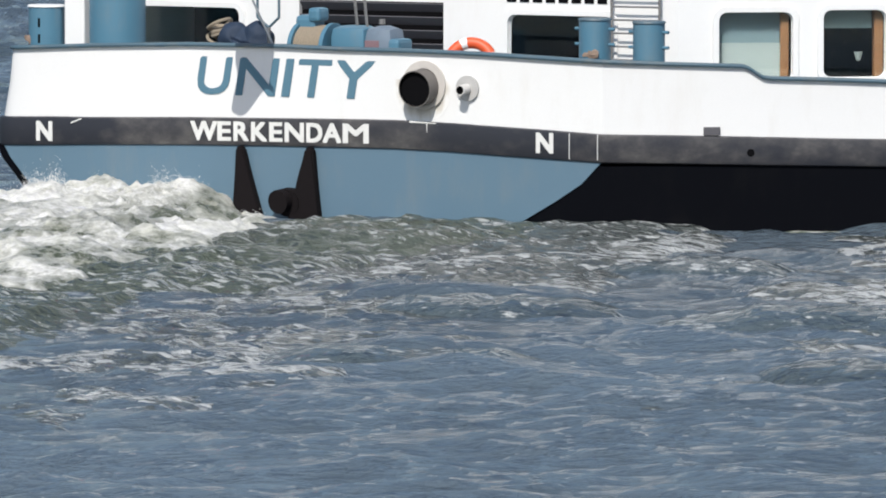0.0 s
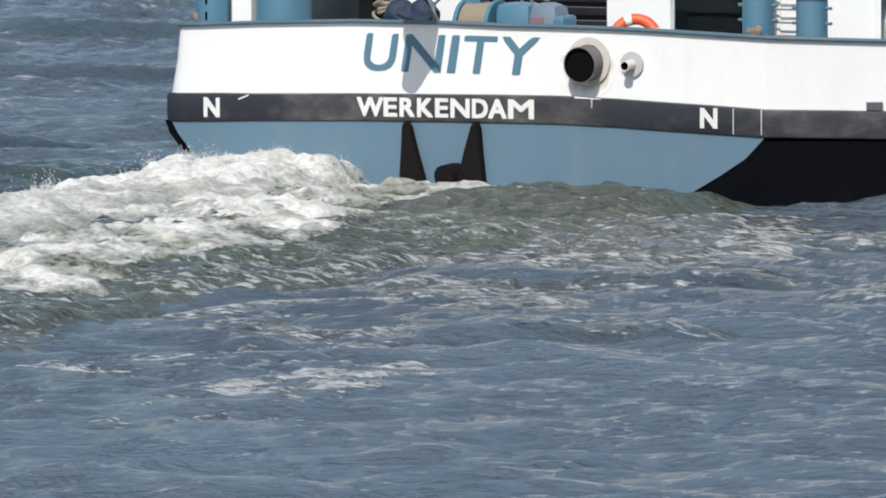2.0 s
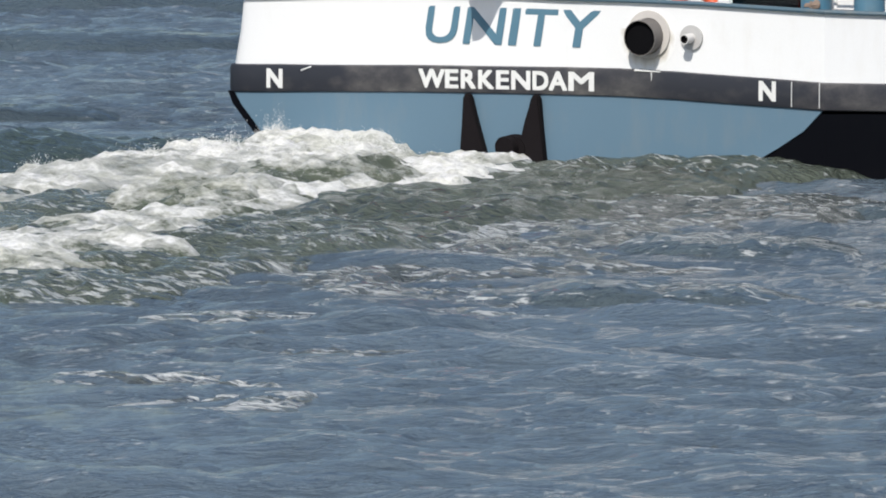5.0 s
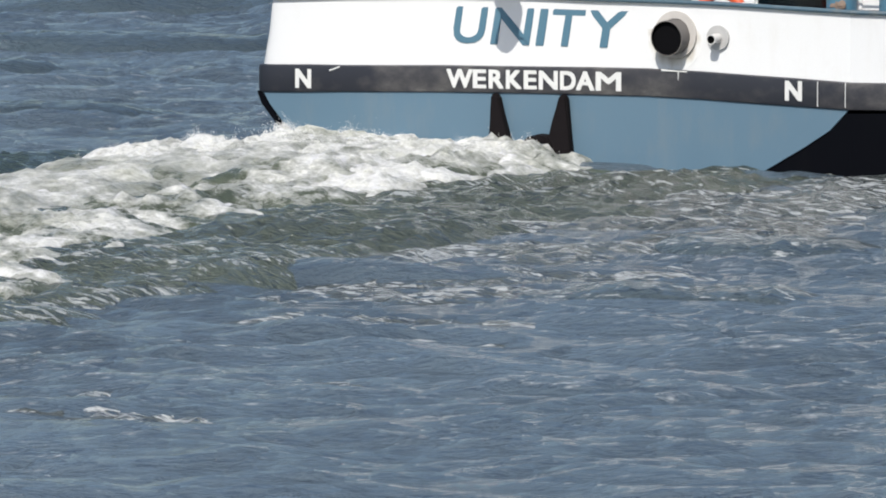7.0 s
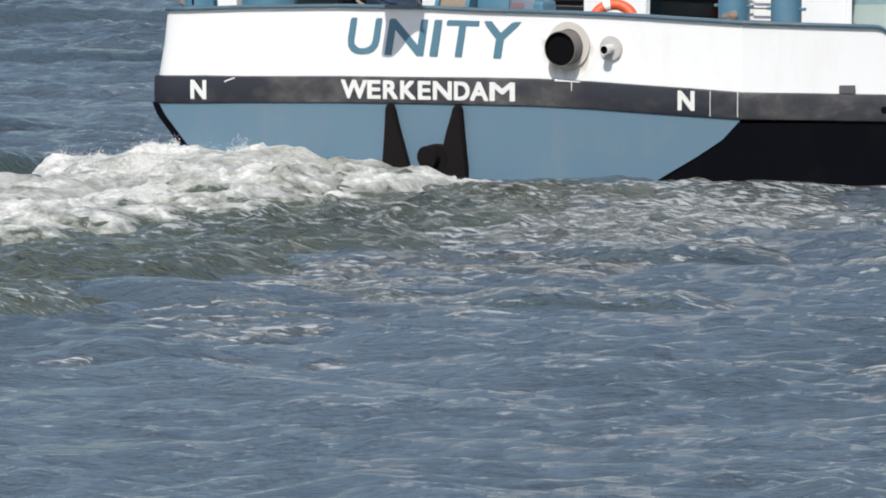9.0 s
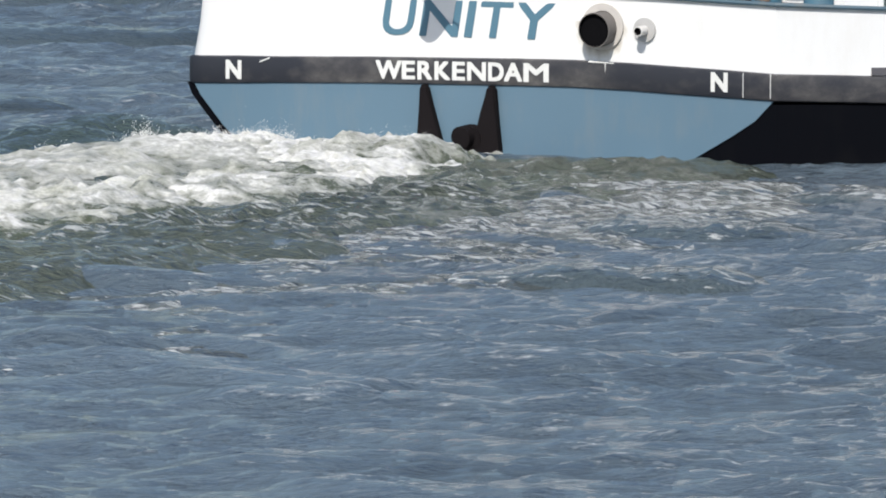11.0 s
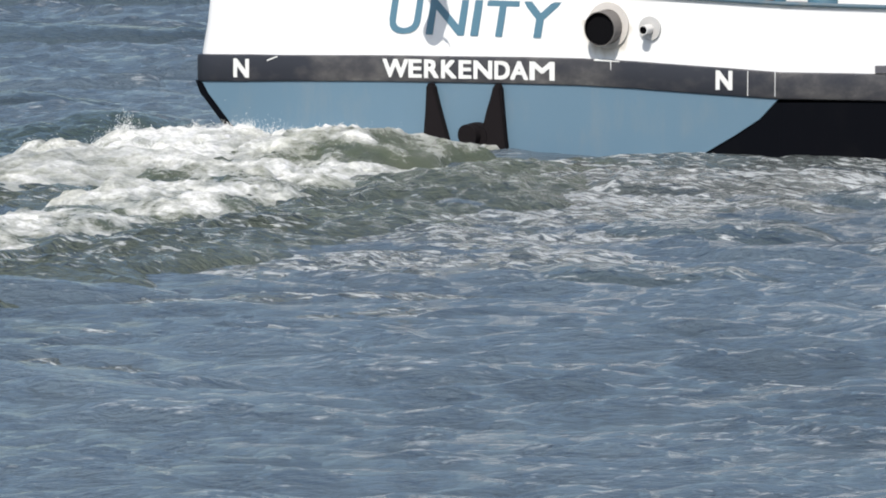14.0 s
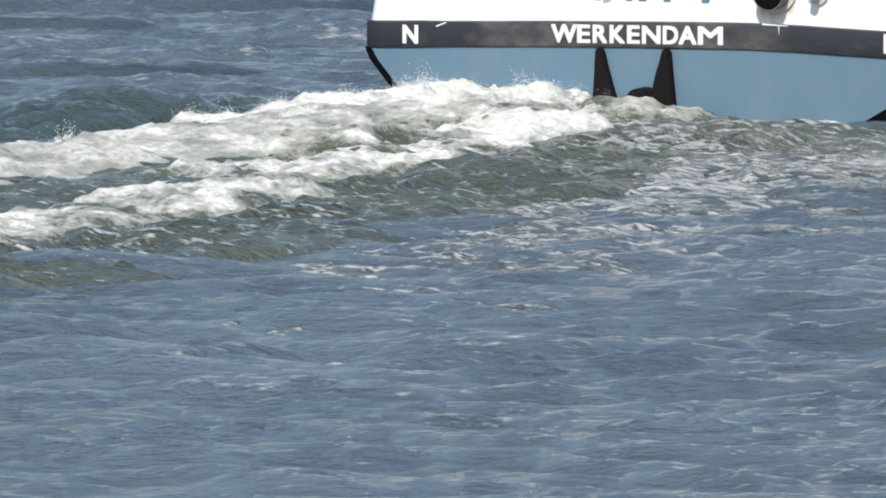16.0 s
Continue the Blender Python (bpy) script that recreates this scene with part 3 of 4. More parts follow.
# path of the hull's edge: x, y, top of bulwark, top and foot of the black band
EDGE = [(2.1, 92, 2.5, 1.4, 0.95), (-5.62, 78, 2.5, 1.4, 0.95), (-5.62, 30, 2.5, 1.45, 1.0), (-5.62, 3, 2.55, 1.48, 1.0), (-5.62, 0.3, 2.56, 1.48, 1.0),
        (-5.59, 0.16, 2.56, 1.48, 1.0), (-5.52, 0.06, 2.56, 1.48, 1.0), (-5.42, 0.012, 2.565, 1.48, 1.0), (-5.3, 0.0, 2.57, 1.48, 1.01), (-5.15, 0, 2.575, 1.485, 1.015), (-4.9, 0, 2.585, 1.49, 1.02), (-4.6, 0, 2.6, 1.5, 1.03), (-3.81, 0, 2.64, 1.51, 1.06), (-2.0, 0, 2.7, 1.56, 1.11),
        (-0.22, 0, 2.71, 1.59, 1.14), (0.8, 0, 2.69, 1.61, 1.15), (1.85, 0, 2.69, 1.62, 1.16), (2.9, 0, 2.68, 1.6, 1.14), (3.4, 0, 2.67, 1.58, 1.12), (4.6, 0, 2.63, 1.54, 1.08), (CORNER, 0, 2.6, 1.5, 1.05)]
for u, a, b, c in ((1.0, 2.56, 1.48, 1.03), (2.2, 2.52, 1.45, 1.0), (2.28, 2.49, 1.45, 1.0), (2.5, 2.35, 1.44, 0.99), (2.62, 2.33, 1.44, 0.99), (3.6, 2.3, 1.41, 0.97), (4.6, 2.26, 1.39, 0.95), (5.4, 2.24, 1.38, 0.94)):
    EDGE.append((*quarter(u), a, b, c))
EDGE += [(9.82, 8, 2.2, 1.36, 0.92), (9.82, 30, 2.2, 1.36, 0.92), (9.82, 78, 2.3, 1.4, 0.95), (2.1, 92, 2.5, 1.4, 0.95)]
PATH = [e[:2] for e in EDGE]


def lean(i):
    """How far the bulwark's top leans inboard: most at the port corner."""
    return (0.25, 0.25, 0.25, 0.25, 0.25, 0.24, 0.2, 0.14, 0.07, 0.02)[i] if i < 10 else 0.0


def bulwark_profile(i):
    x, y, top, bt, bb = EDGE[i]
    k = lean(i)
    return [(-0.02, bt - 0.02), (-0.02 - k * 0.45, (bt + top) / 2), (-k, top), (-k - 0.07, top), (-0.1, bt - 0.02)]


def band_profile(i):
    x, y, top, bt, bb = EDGE[i]
    return [(0.0, bb), (0.045, bb + 0.02), (0.06, bb + 0.07), (0.06, bt - 0.07), (0.045, bt - 0.015), (0.0, bt), (-0.12, bt), (-0.12, bb)]


def rail_profile(i):
    top, k = EDGE[i][2], lean(i)
    return [(0.05 - k, top - 0.012), (0.065 - k, top + 0.02), (0.05 - k, top + 0.052), (-0.12 - k, top + 0.052), (-0.135 - k, top + 0.02), (-0.12 - k, top - 0.012)]


part("bulwark", sweep(bmesh.new(), PATH, bulwark_profile), WHITE, ship, "white painted steel bulwark", True)
part("rubbing_band", sweep(bmesh.new(), PATH, band_profile), BAND, ship, "scuffed black rubbing band", True)
part("cap_rail", sweep(bmesh.new(), PATH, rail_profile), RAIL, ship, "weathered blue cap rail", True)

# black hull: the body behind the transom with its cut-away port bilge, and the starboard quarter
bm = bmesh.new()
prism(bm, [(-5.62, 0.03, 1.03), (-5.53, 0.03, 0.82), (-5.1, 0.03, 0.34), (-4.64, 0.03, -0.08), (-3.6, 0.03, -0.7), (-2.6, 0.03, -1.3), (CORNER - 0.05, 0.03, -1.3), (CORNER - 0.05, 0.03, 1.1)], (0, 76, 0))
part("hull", bm, HULL_BLACK, ship, "black painted hull")
bm = bmesh.new()
prism(bm, [(CORNER - 1.9, 0.02, -1.3), (CORNER, 0.012, -1.3), (*quarter(5.4), -1.3), (9.82, 78, -1.3), (5.4, 78, -1.3)], (0, 0, 2.3))
part("hull_side", bm, HULL_BLACK, ship, "black painted hull side")
bm = bmesh.new()
prism(bm, [(2.1, 91.5, -1.3), (-5.4, 77.6, -1.3), (9.75, 77.6, -1.3)], (0, 0, 2.4))
part("bow", bm, HULL_BLACK, ship, "black painted bow")

# light-blue counter plate, raked forward to its foot
bm = bmesh.new()
plate = [(-5.47, 1.03), (-5.34, 0.82), (-4.91, 0.34), (-4.44, -0.08), (-3.5, -0.7), (-2.5, -1.25), (2.2, -1.25), (3.2, -0.45), (4.05, 0.05), (4.75, 0.44), (5.2, 0.72), (5.54, 1.06),
         (3.4, 1.14), (1.85, 1.18), (-0.2, 1.16), (-2.0, 1.13), (-3.8, 1.08)]
prism(bm, [(x, -0.012, z) for x, z in plate], (0, 0.03, 0))
part("counter", bm, BLUE, ship, "light-blue painted stern counter")

# deck inside the bulwark
bm = bmesh.new()
inner = [(e[0] * 0.985 + 0.03, e[1] + (0.1 if e[1] < 4 else 0)) for e in EDGE[:-1]]
prism(bm, [(x, y, 1.66) for x, y in inner], (0, 0, 0.06))
part("deck", bm, DECK, ship, "blue-grey deck plating")

# painted names
lettering("ship_name", "UNITY", [(-1.84, -1.239), (-1.1, -0.368), (-0.247, -0.098), (-0.01, 0.602), (0.662, 1.396)], 1.93, 2.535, 0.012, LETTER_BLUE, ship, 0.17, 0.014, 0.0, "slanting blue painted capital letters")
lettering("home_port", "WERKENDAM", [(-1.889, -1.391), (-1.386, -1.132), (-1.086, -0.806), (-0.759, -0.464), (-0.423, -0.179), (-0.138, 0.22), (0.261, 0.556), (0.562, 0.903), (0.929, 1.406)], 1.22, 1.53, -0.062, LETTER_WHITE, ship, 0.0, 0.015, 0.012, "white painted capital letters")
for x, z in ((-4.85, 1.105), (4.375, 1.18)):
    lettering("band_letter", "N", [(x + 0.04, x + 0.35)], z, z + 0.32, -0.062, LETTER_WHITE, ship, 0.0, 0.017, 0.0, "white painted capital letter")
for x in (5.0, 5.5):
    part("weld_seam", box(bmesh.new(), x, -0.064, 1.1, x + 0.012, -0.05, 1.5), LETTER_WHITE, ship, "pale upright weld seam")
bm = bmesh.new()
rod(bm, (-4.14, -0.064, 1.41), (-3.95, -0.064, 1.48), 0.014, seg=6)
part("scratch", bm, LETTER_WHITE, ship, "white scratch in the band")

bm = bmesh.new()
rod(bm, (2.46, -0.063, 1.6), (2.46, -0.063, 1.44), 0.012, 0.004, seg=6)
rod(bm, (2.15, -0.058, 1.6), (2.62, -0.058, 1.585), 0.02, 0.008, seg=6)
part("paint_drip", bm, LETTER_WHITE, ship, "white paint run over the band")
# exhaust outlets
STAIN = bpy.data.materials.new("smoke_stained_paint")


def stain_material(m, centre, radius):
    """White paint browned by smoke round the outlet, fading outwards and running down."""
    m.use_nodes = True
    n, l = m.node_tree.nodes, m.node_tree.links
    b = n["Principled BSDF"]
    tc, d = n.new("ShaderNodeTexCoord"), n.new("ShaderNodeVectorMath")
    d.operation = "DISTANCE"
    l.new(tc.outputs["Object"], d.inputs[0])
    d.inputs[1].default_value = centre
    rag = noise_node(n, l, coords(n, l, (1, 1, 0.6)), 6, 5)
    f = calc(n, l, "ADD", calc(n, l, "DIVIDE", d.outputs["Value"], radius), calc(n, l, "MULTIPLY", calc(n, l, "SUBTRACT", rag, 0.5), 0.5))
    l.new(ramp(n, l, f, [(0.6, (0.36, 0.32, 0.27)), (0.8, (0.62, 0.59, 0.54)), (0.97, (0.79, 0.79, 0.785))]), b.inputs["Base Color"])
    b.inputs["Roughness"].default_value = 0.5


stain_material(STAIN, (2.33, 0.02, 2.12), 0.52)
part("smoke_stain", rod(bmesh.new(), (2.33, 0.03, 2.1), (2.33, 0.016, 2.1), 0.52, seg=40), STAIN, ship, "brownish smoke stain on white paint")
exhaust = part("exhaust_flange", tube(bmesh.new(), (2.38, 0.04, 2.18), (2.38, -0.03, 2.18), 0.385, 0.12), plain("taupe_flange", (0.6, 0.565, 0.53), 0.7, 0, 0.5, 4), ship, "dirty pale taupe exhaust flange", True)
part("exhaust_pipe", tube(bmesh.new(), (2.37, 0.3, 2.17), (2.37, -0.3, 2.13), 0.285, 0.012, 40), plain("grey_pipe", (0.17, 0.155, 0.145), 0.7, 0, 0.6, 4), exhaust, "sooty grey exhaust pipe end", True)
part("soot_lining", tube(bmesh.new(), (2.37, 0.3, 2.17), (2.37, -0.297, 2.13), 0.2725, 0.006, 40), SOOT_BLACK, exhaust, "sooty black bore", True)
# black plug near the mouth stands in for the shade deep in the bore
part("bore_shade_plug", rod(bmesh.new(), (2.37, 0.26, 2.165), (2.37, -0.24, 2.134), 0.266, seg=28), SOOT_BLACK, exhaust)
drain = part("drain_flange", tube(bmesh.new(), (3.16, 0.02, 2.15), (3.16, -0.03, 2.15), 0.2, 0.14), plain("grey_ring", (0.5, 0.49, 0.48), 0.5, 0.1), ship, "pale grey drain flange", True)
part("drain_pipe", tube(bmesh.new(), (3.16, 0.1, 2.15), (3.16, -0.25, 2.13), 0.08, 0.015), plain("pale_pipe", (0.68, 0.66, 0.64), 0.4, 0.1), drain, "pale drain pipe", True)
part("drain_bore", tube(bmesh.new(), (3.16, 0.1, 2.15), (3.16, -0.248, 2.13), 0.0645, 0.006), SOOT_BLACK, drain, "dark bore", True)
# added black plug: the dark inside the drain, given as colour
part("drain_shade_plug", rod(bmesh.new(), (3.16, 0.1, 2.15), (3.16, -0.2, 2.133), 0.058), SOOT_BLACK, drain)

# rudder brackets and the round housing between them
def fin(name, pts, thick):
    bm = bmesh.new()
    prism(bm, [(x, -0.02, z) for x, z in pts], (0, -thick, 0))
    bmesh.ops.bevel(bm, geom=[e for e in bm.edges], offset=0.025, segments=2, affect="EDGES")
    return part(name, bm, RUBBER, ship, "tarred black tapering rudder bracket")


fin("rudder_bracket", [(-1.0, 1.1), (-0.93, 1.15), (-0.86, 1.1), (-0.73, 0.6), (-0.45, -0.2), (-0.4, -0.8), (-1.05, -0.8), (-1.05, 0.1)], 0.14)
fin("rudder_bracket", [(0.42, 1.12), (0.35, 1.17), (0.28, 1.12), (0.17, 0.72), (-0.03, 0.05), (-0.07, -0.8), (0.53, -0.8), (0.52, 0.1)], 0.14)
part("rudder_housing", rod(bmesh.new(), (-0.09, 0, 0.31), (-0.13, -0.3, 0.28), 0.19, seg=24), RUBBER, ship, "round black rudder housing", True)
part("rudder_shaft", rod(bmesh.new(), (-0.04, 0, 0.28), (-0.04, -0.18, 0.26), 0.22, seg=24), RUBBER, ship, "", True)

# freeing port and a dent on the starboard quarter
def on_quarter(u, z, out=0.0):
    x, y = quarter(u, out)
    return Vector((x, y, z))


Q = Matrix.Translation((CORNER, 0, 0)) @ pose(0, 0, 0, 0, 0, 38)
part("freeing_port", box(bmesh.new(), 1.58, -0.015, 1.47, 1.84, 0.06, 1.6, 0.01, Q), DARK, ship, "dark freeing port")
part("band_dent", rod(bmesh.new(), on_quarter(2.31, 1.2, 0.07), on_quarter(2.31, 1.2, 0.0), 0.06, seg=10), SOOT_BLACK, ship, "dark dent")

# ---- deckhouse ----
CABIN_Y = 2.5
house = part("deckhouse", box(bmesh.new(), -4.9, CABIN_Y + 0.1, 1.72, -4.8, 9.5, 4.6), WHITE, ship, "white painted deckhouse with rounded windows")


def wall(name, length, z0, z1, holes, m, thick=0.09):
    """An upright wall along its x with openings (x0, z0, x1, z1) through it."""
    xs = sorted({0.0, length, *[h[0] for h in holes], *[h[2] for h in holes]})
    zs = sorted({z0, z1, *[h[1] for h in holes], *[h[3] for h in holes]})
    bm = bmesh.new()
    for a, b in zip(xs, xs[1:]):
        for c, d in zip(zs, zs[1:]):
            if not any(h[0] <= a and b <= h[2] and h[1] <= c and d <= h[3] for h in holes):
                box(bm, a, 0, c, b, thick, d, 0, m)
    bmesh.ops.remove_doubles(bm, verts=bm.verts, dist=0.0005)
    return part(name, bm, WHITE, house)


def window(x0, z0, x1, z1, m, lining=None, round_=0.13):
    """Rounded frame, pane and rubber in one opening of a wall whose plane is y = 0 of m."""
    w, h, c = x1 - x0, z1 - z0, ((x0 + x1) / 2, (z0 + z1) / 2)
    bm = bmesh.new()
    rings = []
    for grow, r, y in ((0.1, round_ + 0.08, -0.004), (0.09, round_ + 0.07, -0.035), (0.0, round_, -0.035), (-0.012, round_, 0.08)):
        rings.append([bm.verts.new(m @ Vector((c[0] + a, y, c[1] + b))) for a, b in rounded(w + 2 * grow, h + 2 * grow, r)])
    for u, v in zip(rings, rings[1:]):
        for i in range(len(u)):
            j = (i + 1) % len(u)
            bm.faces.new((u[i], u[j], v[j], v[i]))
    fr = part("window_frame", bm, WHITE, house)
    bm = bmesh.new()
    prism(bm, [(c[0] + a, 0.05, c[1] + b) for a, b in rounded(w + 0.01, h + 0.01, round_)], (0, 0.006, 0), m)
    pane = part("pane", bm, GLASS, house, "window glass")
    pane.visible_shadow = False
    return fr


AFT = Matrix.Translation((-4.9, CABIN_Y, 0))
aft_len = 5.534 + 4.9
win1 = (0.48, 2.4, 2.37, 3.2)
louvre = (3.49, 2.3, 6.18, 3.36)
win2 = (7.37, 2.4, 9.27, 3.2)
wall("aft_wall", aft_len, 1.7, 4.6, [win1, louvre, win2], AFT)
window(*win1, AFT)
window(*win2, AFT)
SIDE = Matrix.Translation((5.534, CABIN_Y, 0)) @ pose(0, 0, 0, 0, 0, 38)
win3, win4 = (0.65, 2.2, 1.83, 3.29), (2.32, 2.25, 3.32, 3.32)
wall("side_wall", 5.2, 1.7, 4.6, [win3, win4], SIDE)
window(*win3, SIDE)
window(*win4, SIDE)
bm = bmesh.new()
end = SIDE @ Vector((5.2, 0, 0))
prism(bm, [(-4.95, CABIN_Y - 0.05, 4.6), (5.56, CABIN_Y - 0.05, 4.6), (end.x, end.y - 0.05, 4.6), (end.x, 9.6, 4.6), (-4.95, 9.6, 4.6)], (0, 0, 0.12))
part("roof", bm, WHITE, house)
bm = bmesh.new()
box(bm, -4.8, 9.4, 1.72, end.x, 9.5, 4.6)
box(bm, end.x - 0.1, end.y + 0.1, 1.72, end.x, 9.4, 4.6)
part("front_wall", bm, WHITE, house)
# inner sheets behind the windows, coloured as dark as the shaded room
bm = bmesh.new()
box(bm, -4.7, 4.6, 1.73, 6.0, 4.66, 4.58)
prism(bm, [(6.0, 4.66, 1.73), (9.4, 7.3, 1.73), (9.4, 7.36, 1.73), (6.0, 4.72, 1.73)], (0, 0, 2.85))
part("lining", bm, INSIDE_SHADE, house, "near-black cabin lining, the room's shade put into its colour")
# blind, wooden jambs and a lamp seen inside the starboard windows
part("blind", box(bmesh.new(), 0.6, 0.2, 2.15, 1.66, 0.21, 2.8, 0, SIDE), BLIND, house, "pale green lowered blind")
part("upper_blind", box(bmesh.new(), 0.6, 0.24, 2.75, 1.66, 0.25, 3.32, 0, SIDE), plain("grey_green_blind", (0.17, 0.23, 0.25), 0.8), house, "grey-green curtain")
part("wooden_jamb", box(bmesh.new(), 1.66, 0.12, 2.15, 1.79, 0.22, 3.32, 0.01, SIDE), WOOD, house, "brown wooden window post")
part("wooden_jamb", box(bmesh.new(), 3.16, 0.12, 2.2, 3.3, 0.3, 3.35, 0.01, SIDE), WOOD, house, "brown wooden window post")
part("upper_blind", box(bmesh.new(), 2.3, 0.24, 3.02, 3.14, 0.25, 3.34, 0, SIDE), plain("grey_green_curtain", (0.24, 0.3, 0.3), 0.8), house, "grey-green curtain")
part("table_lamp_shade", rod(bmesh.new(), SIDE @ Vector((2.95, 0.35, 2.5)), SIDE @ Vector((2.95, 0.35, 2.64)), 0.03, 0.07), BLIND, house, "pale lamp shade")
# louvre
# black sheet: the shaded recess between the slats, as colour
bm = bmesh.new()
box(bm, 3.45, 0.1, 2.2, 6.22, 0.13, 3.4, 0, AFT)
part("louvre_shade_back", bm, SOOT_BLACK, house)
slat_bm = bmesh.new()
box(slat_bm, 3.5, -0.01, -0.085, 6.17, 0.012, 0.085, 0.006)
slat = part("louvre_slat", slat_bm, DARK, house, "dark grey slat")
slat.matrix_local = AFT @ pose(0, 0.06, 2.41, 38)
for i in range(1, 5):
    o = slat.copy()
    scene.collection.objects.link(o)
    o.matrix_local = AFT @ pose(0, 0.06, 2.41 + i * 0.215, 38)
# number bars over the aft window
for i in range(8):
    x = 2.45 + 4.9 + i * 0.235
    part("number_bar", box(bmesh.new(), x, -0.012, 3.4, x + 0.17, -0.002, 3.62, 0, AFT), SOOT_BLACK, house, "black painted bar")

# ladder on the aft wall
ladder = part("ladder", rod(bmesh.new(), (4.42, 2.36, 1.8), (4.42, 2.36, 4.6), 0.022), STEEL, ship, "grey steel ladder")
part("stile", rod(bmesh.new(), (5.28, 2.36, 1.8), (5.28, 2.36, 4.6), 0.022), STEEL, ladder)
for i in range(12):
    part("rung", rod(bmesh.new(), (4.42, 2.36, 1.9 + i * 0.21), (5.28, 2.36, 1.9 + i * 0.21), 0.016, seg=8), STEEL, ladder)


# ---- deck fittings ----
def patch_bm(x, y, z):
    """An uneven worn spot, laid thinly on a curved post."""
    bm = bmesh.new()
    bmesh.ops.create_icosphere(bm, subdivisions=3, radius=0.11, matrix=Matrix.Translation((x, y, z)) @ Matrix.Diagonal((1.05, 0.3, 0.75, 1)))
    for v in bm.verts:
        v.co += Vector((0.09 * noise.noise(v.co * 17), 0, 0.09 * noise.noise(v.co * 15 + Vector((5, 0, 0)))))
    return bm


def bollard(x, y, r, top, rungs):
    b = part("bollard", rod(bmesh.new(), (x, y, 1.7), (x, y, top), r, seg=32), BLUE_DECK, ship, "light-blue painted bollard post", True)
    part("bollard_cap", rod(bmesh.new(), (x, y, top), (x, y, top + 0.03), r + 0.02, r + 0.005, 32), RAIL if rungs else WHITE, b)
    if rungs:
        for z in (top - 0.14, top - 0.38):
            part("cross_pin", rod(bmesh.new(), (x - r - 0.1, y, z), (x + r + 0.1, y, z), 0.026, seg=10), BLUE_DECK, b)
        if x < 5.2:
            part("rust_patch", patch_bm(x + 0.05, y - r + 0.02, 2.7), RUST, b, "rusty worn patch")
    else:
        for z in (top - 0.24, top - 0.5):
            part("slot", box(bmesh.new(), x + 0.02, y - r - 0.008, z - 0.08, x + 0.06, y - r + 0.02, z + 0.06, 0.01), SOOT_BLACK, b, "dark slot")
        part("rust_patch", patch_bm(x - 0.16, y - r + 0.07, 2.72), RUST, b, "rusty worn patch")
    return b


bollard(-5.0, 0.55, 0.29, 3.24, False)
bollard(4.9, 0.95, 0.25, 3.22, True)
bollard(5.83, 1.0, 0.25, 3.19, True)
post = part("vent_post", box(bmesh.new(), -4.66, 0.55, 1.7, -4.28, 0.85, 4.4, 0.03), WHITE, ship, "white painted vent post")
part("winch_tank", rod(bmesh.new(), (-3.77, 0.75, 1.7), (-3.77, 0.75, 4.2), 0.455, seg=40), BLUE_DECK, ship, "tall light-blue round tank", True)

# mooring winch
winch = part("winch_base", box(bmesh.new(), -0.4, 0.5, 1.7, 1.65, 1.1, 2.2, 0.02), BLUE_DECK, ship, "light-blue mooring winch")
part("winch_cheek", rod(bmesh.new(), (-0.34, 0.75, 2.66), (-0.27, 0.75, 2.66), 0.42, seg=36), BLUE_DECK, winch)
part("winch_cheek", rod(bmesh.new(), (0.24, 0.75, 2.66), (0.31, 0.75, 2.66), 0.42, seg=36), BLUE_DECK, winch)
bm = bmesh.new()
for i in range(11):
    torus(bm, (-0.24 + i * 0.046, 0.75, 2.66), pose(0, 0, 0, 0, 90, 0).to_3x3(), 0.36, 0.026, seg=28, ring=6)
part("wound_rope", bm, ROPE, winch, "pale rope wound on the drum", True)
part("motor_case", box(bmesh.new(), 0.36, 0.45, 2.2, 1.02, 1.05, 3.05, 0.16), BLUE_DECK, winch, "light-blue rounded motor case", True)
part("gear_case", box(bmesh.new(), 0.96, 0.47, 2.2, 1.5, 1.0, 3.06, 0.2), plain("faded_gear_paint", (0.17, 0.225, 0.29), 0.55, 0, 0.5, 6), winch, "faded grey-blue rounded gear case", True)
part("rust_patch", box(bmesh.new(), 1.02, 0.458, 2.72, 1.28, 0.49, 2.83, 0.01), plain("red_lead", (0.22, 0.14, 0.16), 0.8), winch, "reddish bare patch")
part("gear_foot", box(bmesh.new(), 1.4, 0.5, 2.2, 1.62, 0.95, 2.86, 0.06), BLUE_DECK, winch)
for x in (0.72, 0.9):
    part("brake_lever", rod(bmesh.new(), (x, 0.75, 3.0), (x - 0.06, 0.72, 3.7), 0.024, seg=8), STEEL, winch, "grey steel lever")
part("lever_knob", rod(bmesh.new(), (1.2, 0.7, 3.08), (1.2, 0.7, 3.16), 0.05), STEEL, winch)
bm = bmesh.new()
box(bm, -0.36, 0.62, 2.9, 0.02, 0.95, 3.2, 0.08)
box(bm, -0.1, 0.58, 3.1, 0.12, 0.9, 3.32, 0.06)
part("winch_hood", bm, BLUE_DECK, winch, "shaded blue winch hood")

# flagstaff in its forked holder, the flag flies outside the picture and throws its shadow on the stern
holder = part("staff_holder", rod(bmesh.new(), (-0.72, 0.45, 1.7), (-0.72, 0.42, 3.0), 0.03, seg=10), STEEL, ship, "dark forked steel holder")
for dx in (-0.2, 0.2):
    part("fork", rod(bmesh.new(), (-0.72, 0.42, 3.0), (-0.72 + dx, 0.4, 3.16), 0.022, seg=8), RAIL, holder)
    part("fork", rod(bmesh.new(), (-0.72 + dx, 0.4, 3.16), (-0.72 + dx, 0.4, 3.7), 0.022, seg=8), RAIL, holder)
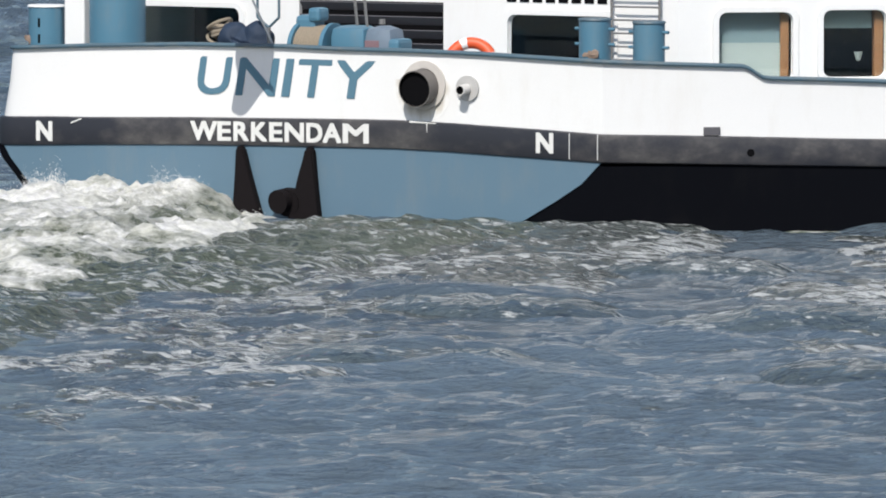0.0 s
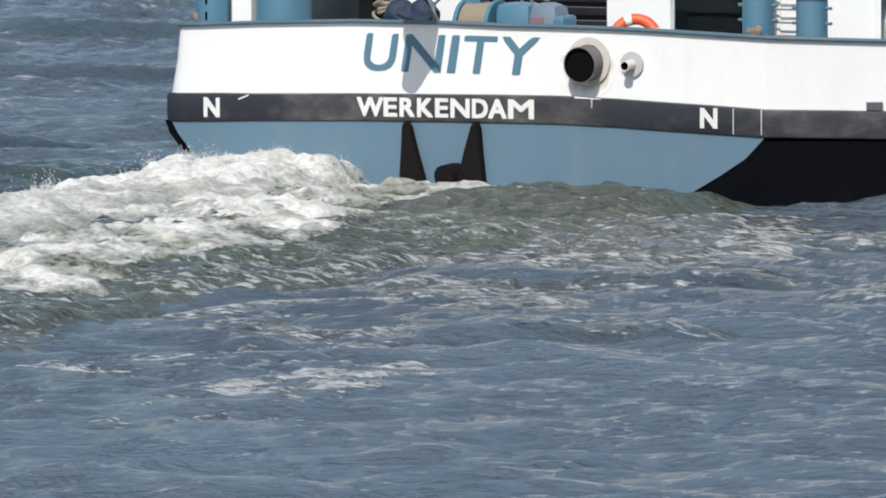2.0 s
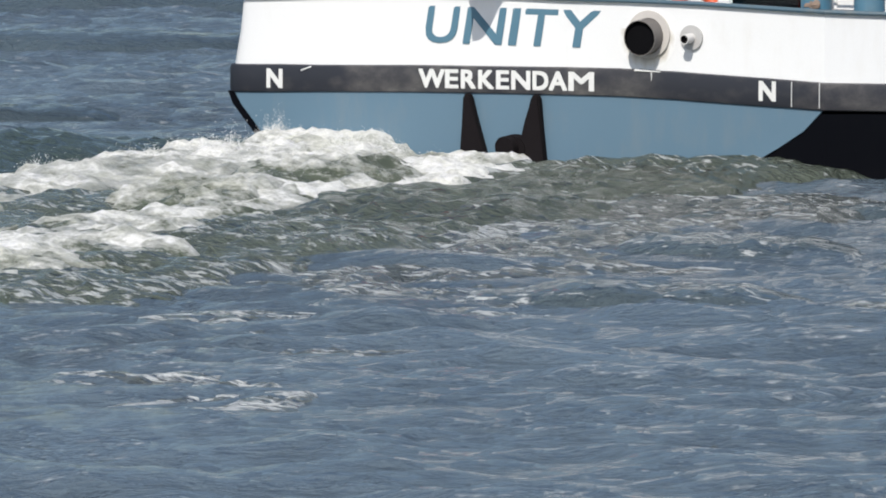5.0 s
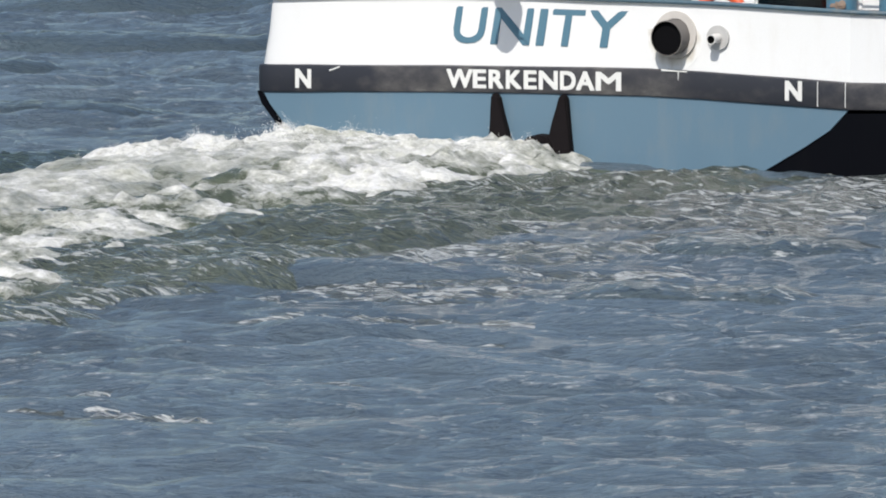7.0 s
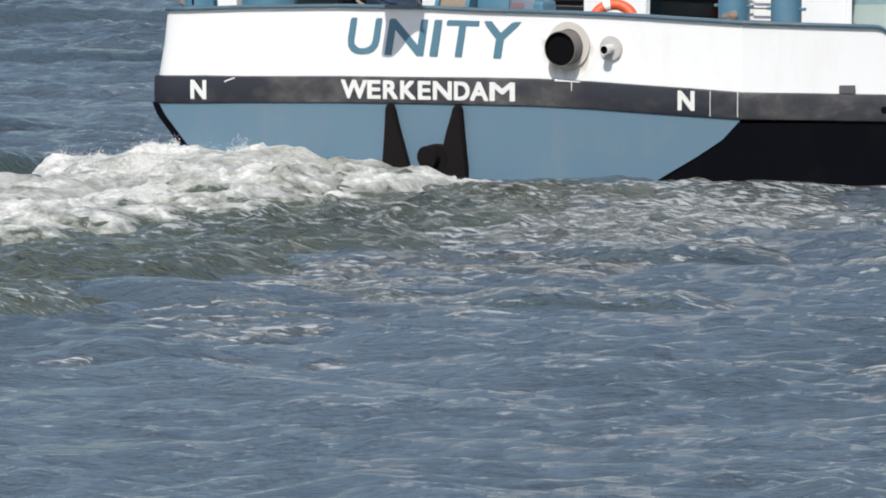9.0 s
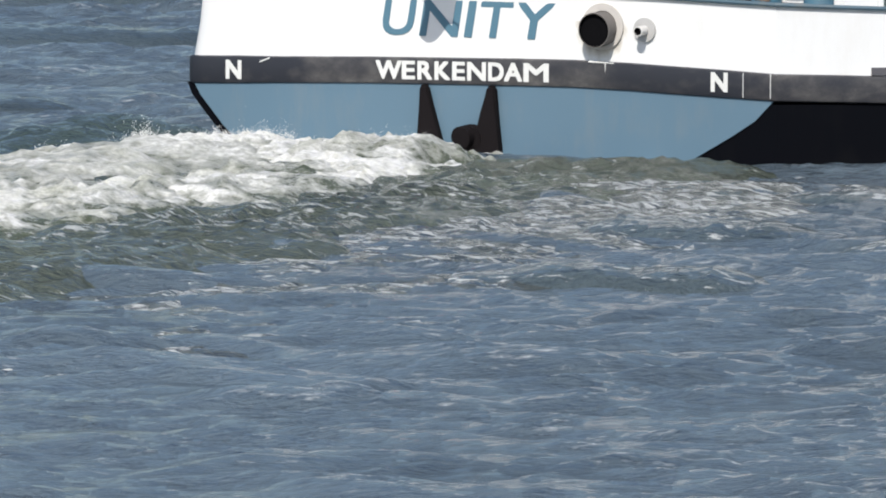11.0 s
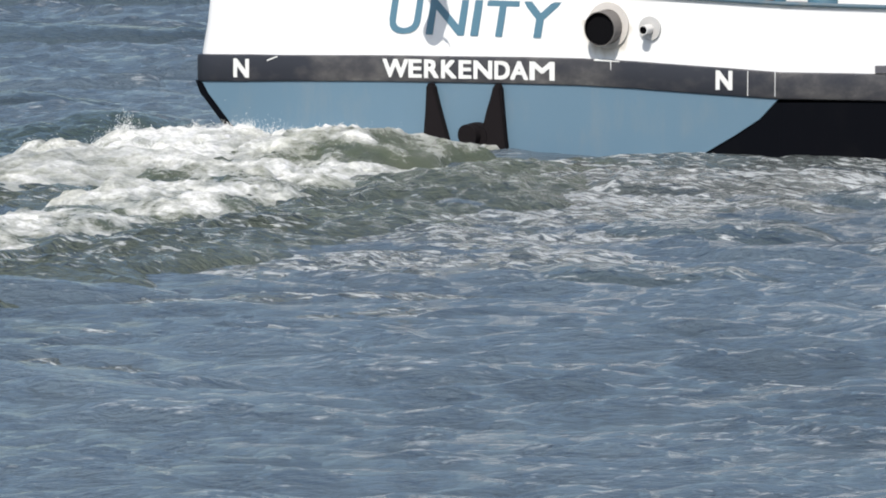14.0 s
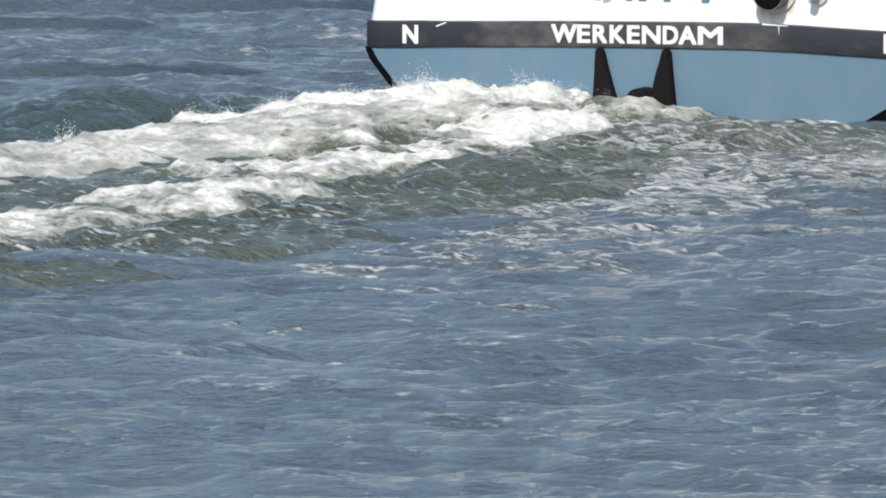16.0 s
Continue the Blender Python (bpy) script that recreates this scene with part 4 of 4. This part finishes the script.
staff = part("flagstaff", rod(bmesh.new(), (-0.5, 0.3, 2.6), (-0.5, -2.5, 5.9), 0.018, seg=10), WHITE, ship, "white flagstaff")
bm = bmesh.new()
nu, nv = 22, 12
grid = [[bm.verts.new((0.10 * math.sin(i * 0.55 + j * 0.2) * i / nu, -j / nv * 0.75, -1.25 * i / nu - 0.12 * math.sin(j * 0.5) + 0.3 * j / nv)) for j in range(nv + 1)] for i in range(nu + 1)]
for i in range(nu):
    for j in range(nv):
        bm.faces.new((grid[i][j], grid[i + 1][j], grid[i + 1][j + 1], grid[i][j + 1]))
bmesh.ops.solidify(bm, geom=bm.faces[:], thickness=0.004)
flag = part("flag", bm, FLAGCLOTH, ship, "red flag hanging from the staff", True)
SWINGS.append((flag, [(t, pose(-0.5, -1.75, 5.05, 6 * math.sin(t * 2.3), 14 * math.sin(t * 3.1 + 0.6), 75 + 32 * math.sin(t * 1.7))) for t in np.arange(0, 16.01, 0.5)]))


# ---- loose things on deck ----
def lifebuoy():
    bm = bmesh.new()
    ob = mesh_object("lifebuoy", torus(bm, (0, 0, 0), Matrix.Identity(3), 0.35, 0.09, seg=48, ring=14), ORANGE, None, "", True)
    for a in (45, 135, 225, 315):
        part("tape", torus(bmesh.new(), (0, 0, 0), Matrix.Identity(3), 0.35, 0.094, a - 9, a + 9, 6, 14), WHITE, ob, "white band", True)
    return tagged(ob, "orange ring lifebuoy with white bands leaning by the deckhouse", "lifebuoy")


aboard(lifebuoy(), pose(2.95, 0.45, 2.5, 70, 25, 10))


def rope_heap():
    rng = random.Random(4)
    bm = bmesh.new()
    for i in range(9):
        q = Euler((rng.uniform(-0.5, 0.5), rng.uniform(-0.5, 0.5), rng.uniform(0, 6))).to_matrix()
        torus(bm, (rng.uniform(-0.12, 0.12), rng.uniform(-0.08, 0.08), 0.05 * i - 0.1), q, rng.uniform(0.16, 0.26), 0.028, seg=26, ring=6)
    return tagged(mesh_object("rope_coil", bm, ROPE, None, "", True), "pale tangled mooring rope heaped behind the bulwark", "rope")


aboard(rope_heap(), pose(-1.75, 0.6, 2.72))


def tarp():
    bm = bmesh.new()
    for cx, cz, r in ((-0.22, 0.0, 0.3), (0.2, 0.02, 0.29), (0.0, -0.15, 0.36), (0.47, -0.2, 0.18)):
        bmesh.ops.create_icosphere(bm, subdivisions=4, radius=r, matrix=Matrix.Translation((cx, 0, cz)) @ Matrix.Diagonal((1, 0.8, 1.15, 1)))
    for v in bm.verts:
        v.co += v.normal * 0.05 * noise.fractal(v.co * 4, 1.0, 2.0, 4)
    return tagged(mesh_object("covered_hose_reel", bm, NAVY_TARP, None, "", True), "navy-blue cloth bundle tied on the after deck", "bundle")


aboard(tarp(), pose(-1.22, 0.55, 2.72))
part("bundle_stand", box(bmesh.new(), -2.1, 0.4, 1.7, -0.75, 0.8, 2.5, 0.02), BLUE_DECK, ship)
part("buoy_rack", box(bmesh.new(), 2.6, 0.4, 1.7, 3.35, 0.6, 2.3, 0.02), WHITE, ship)


STEPS = [i * 0.5 for i in range(33)]


def motions():
    for ob, at in MOVES:
        walk(ob, [(t, at(t)) for t in STEPS])
    for ob, rows in SWINGS:
        walk(ob, rows)


motions()
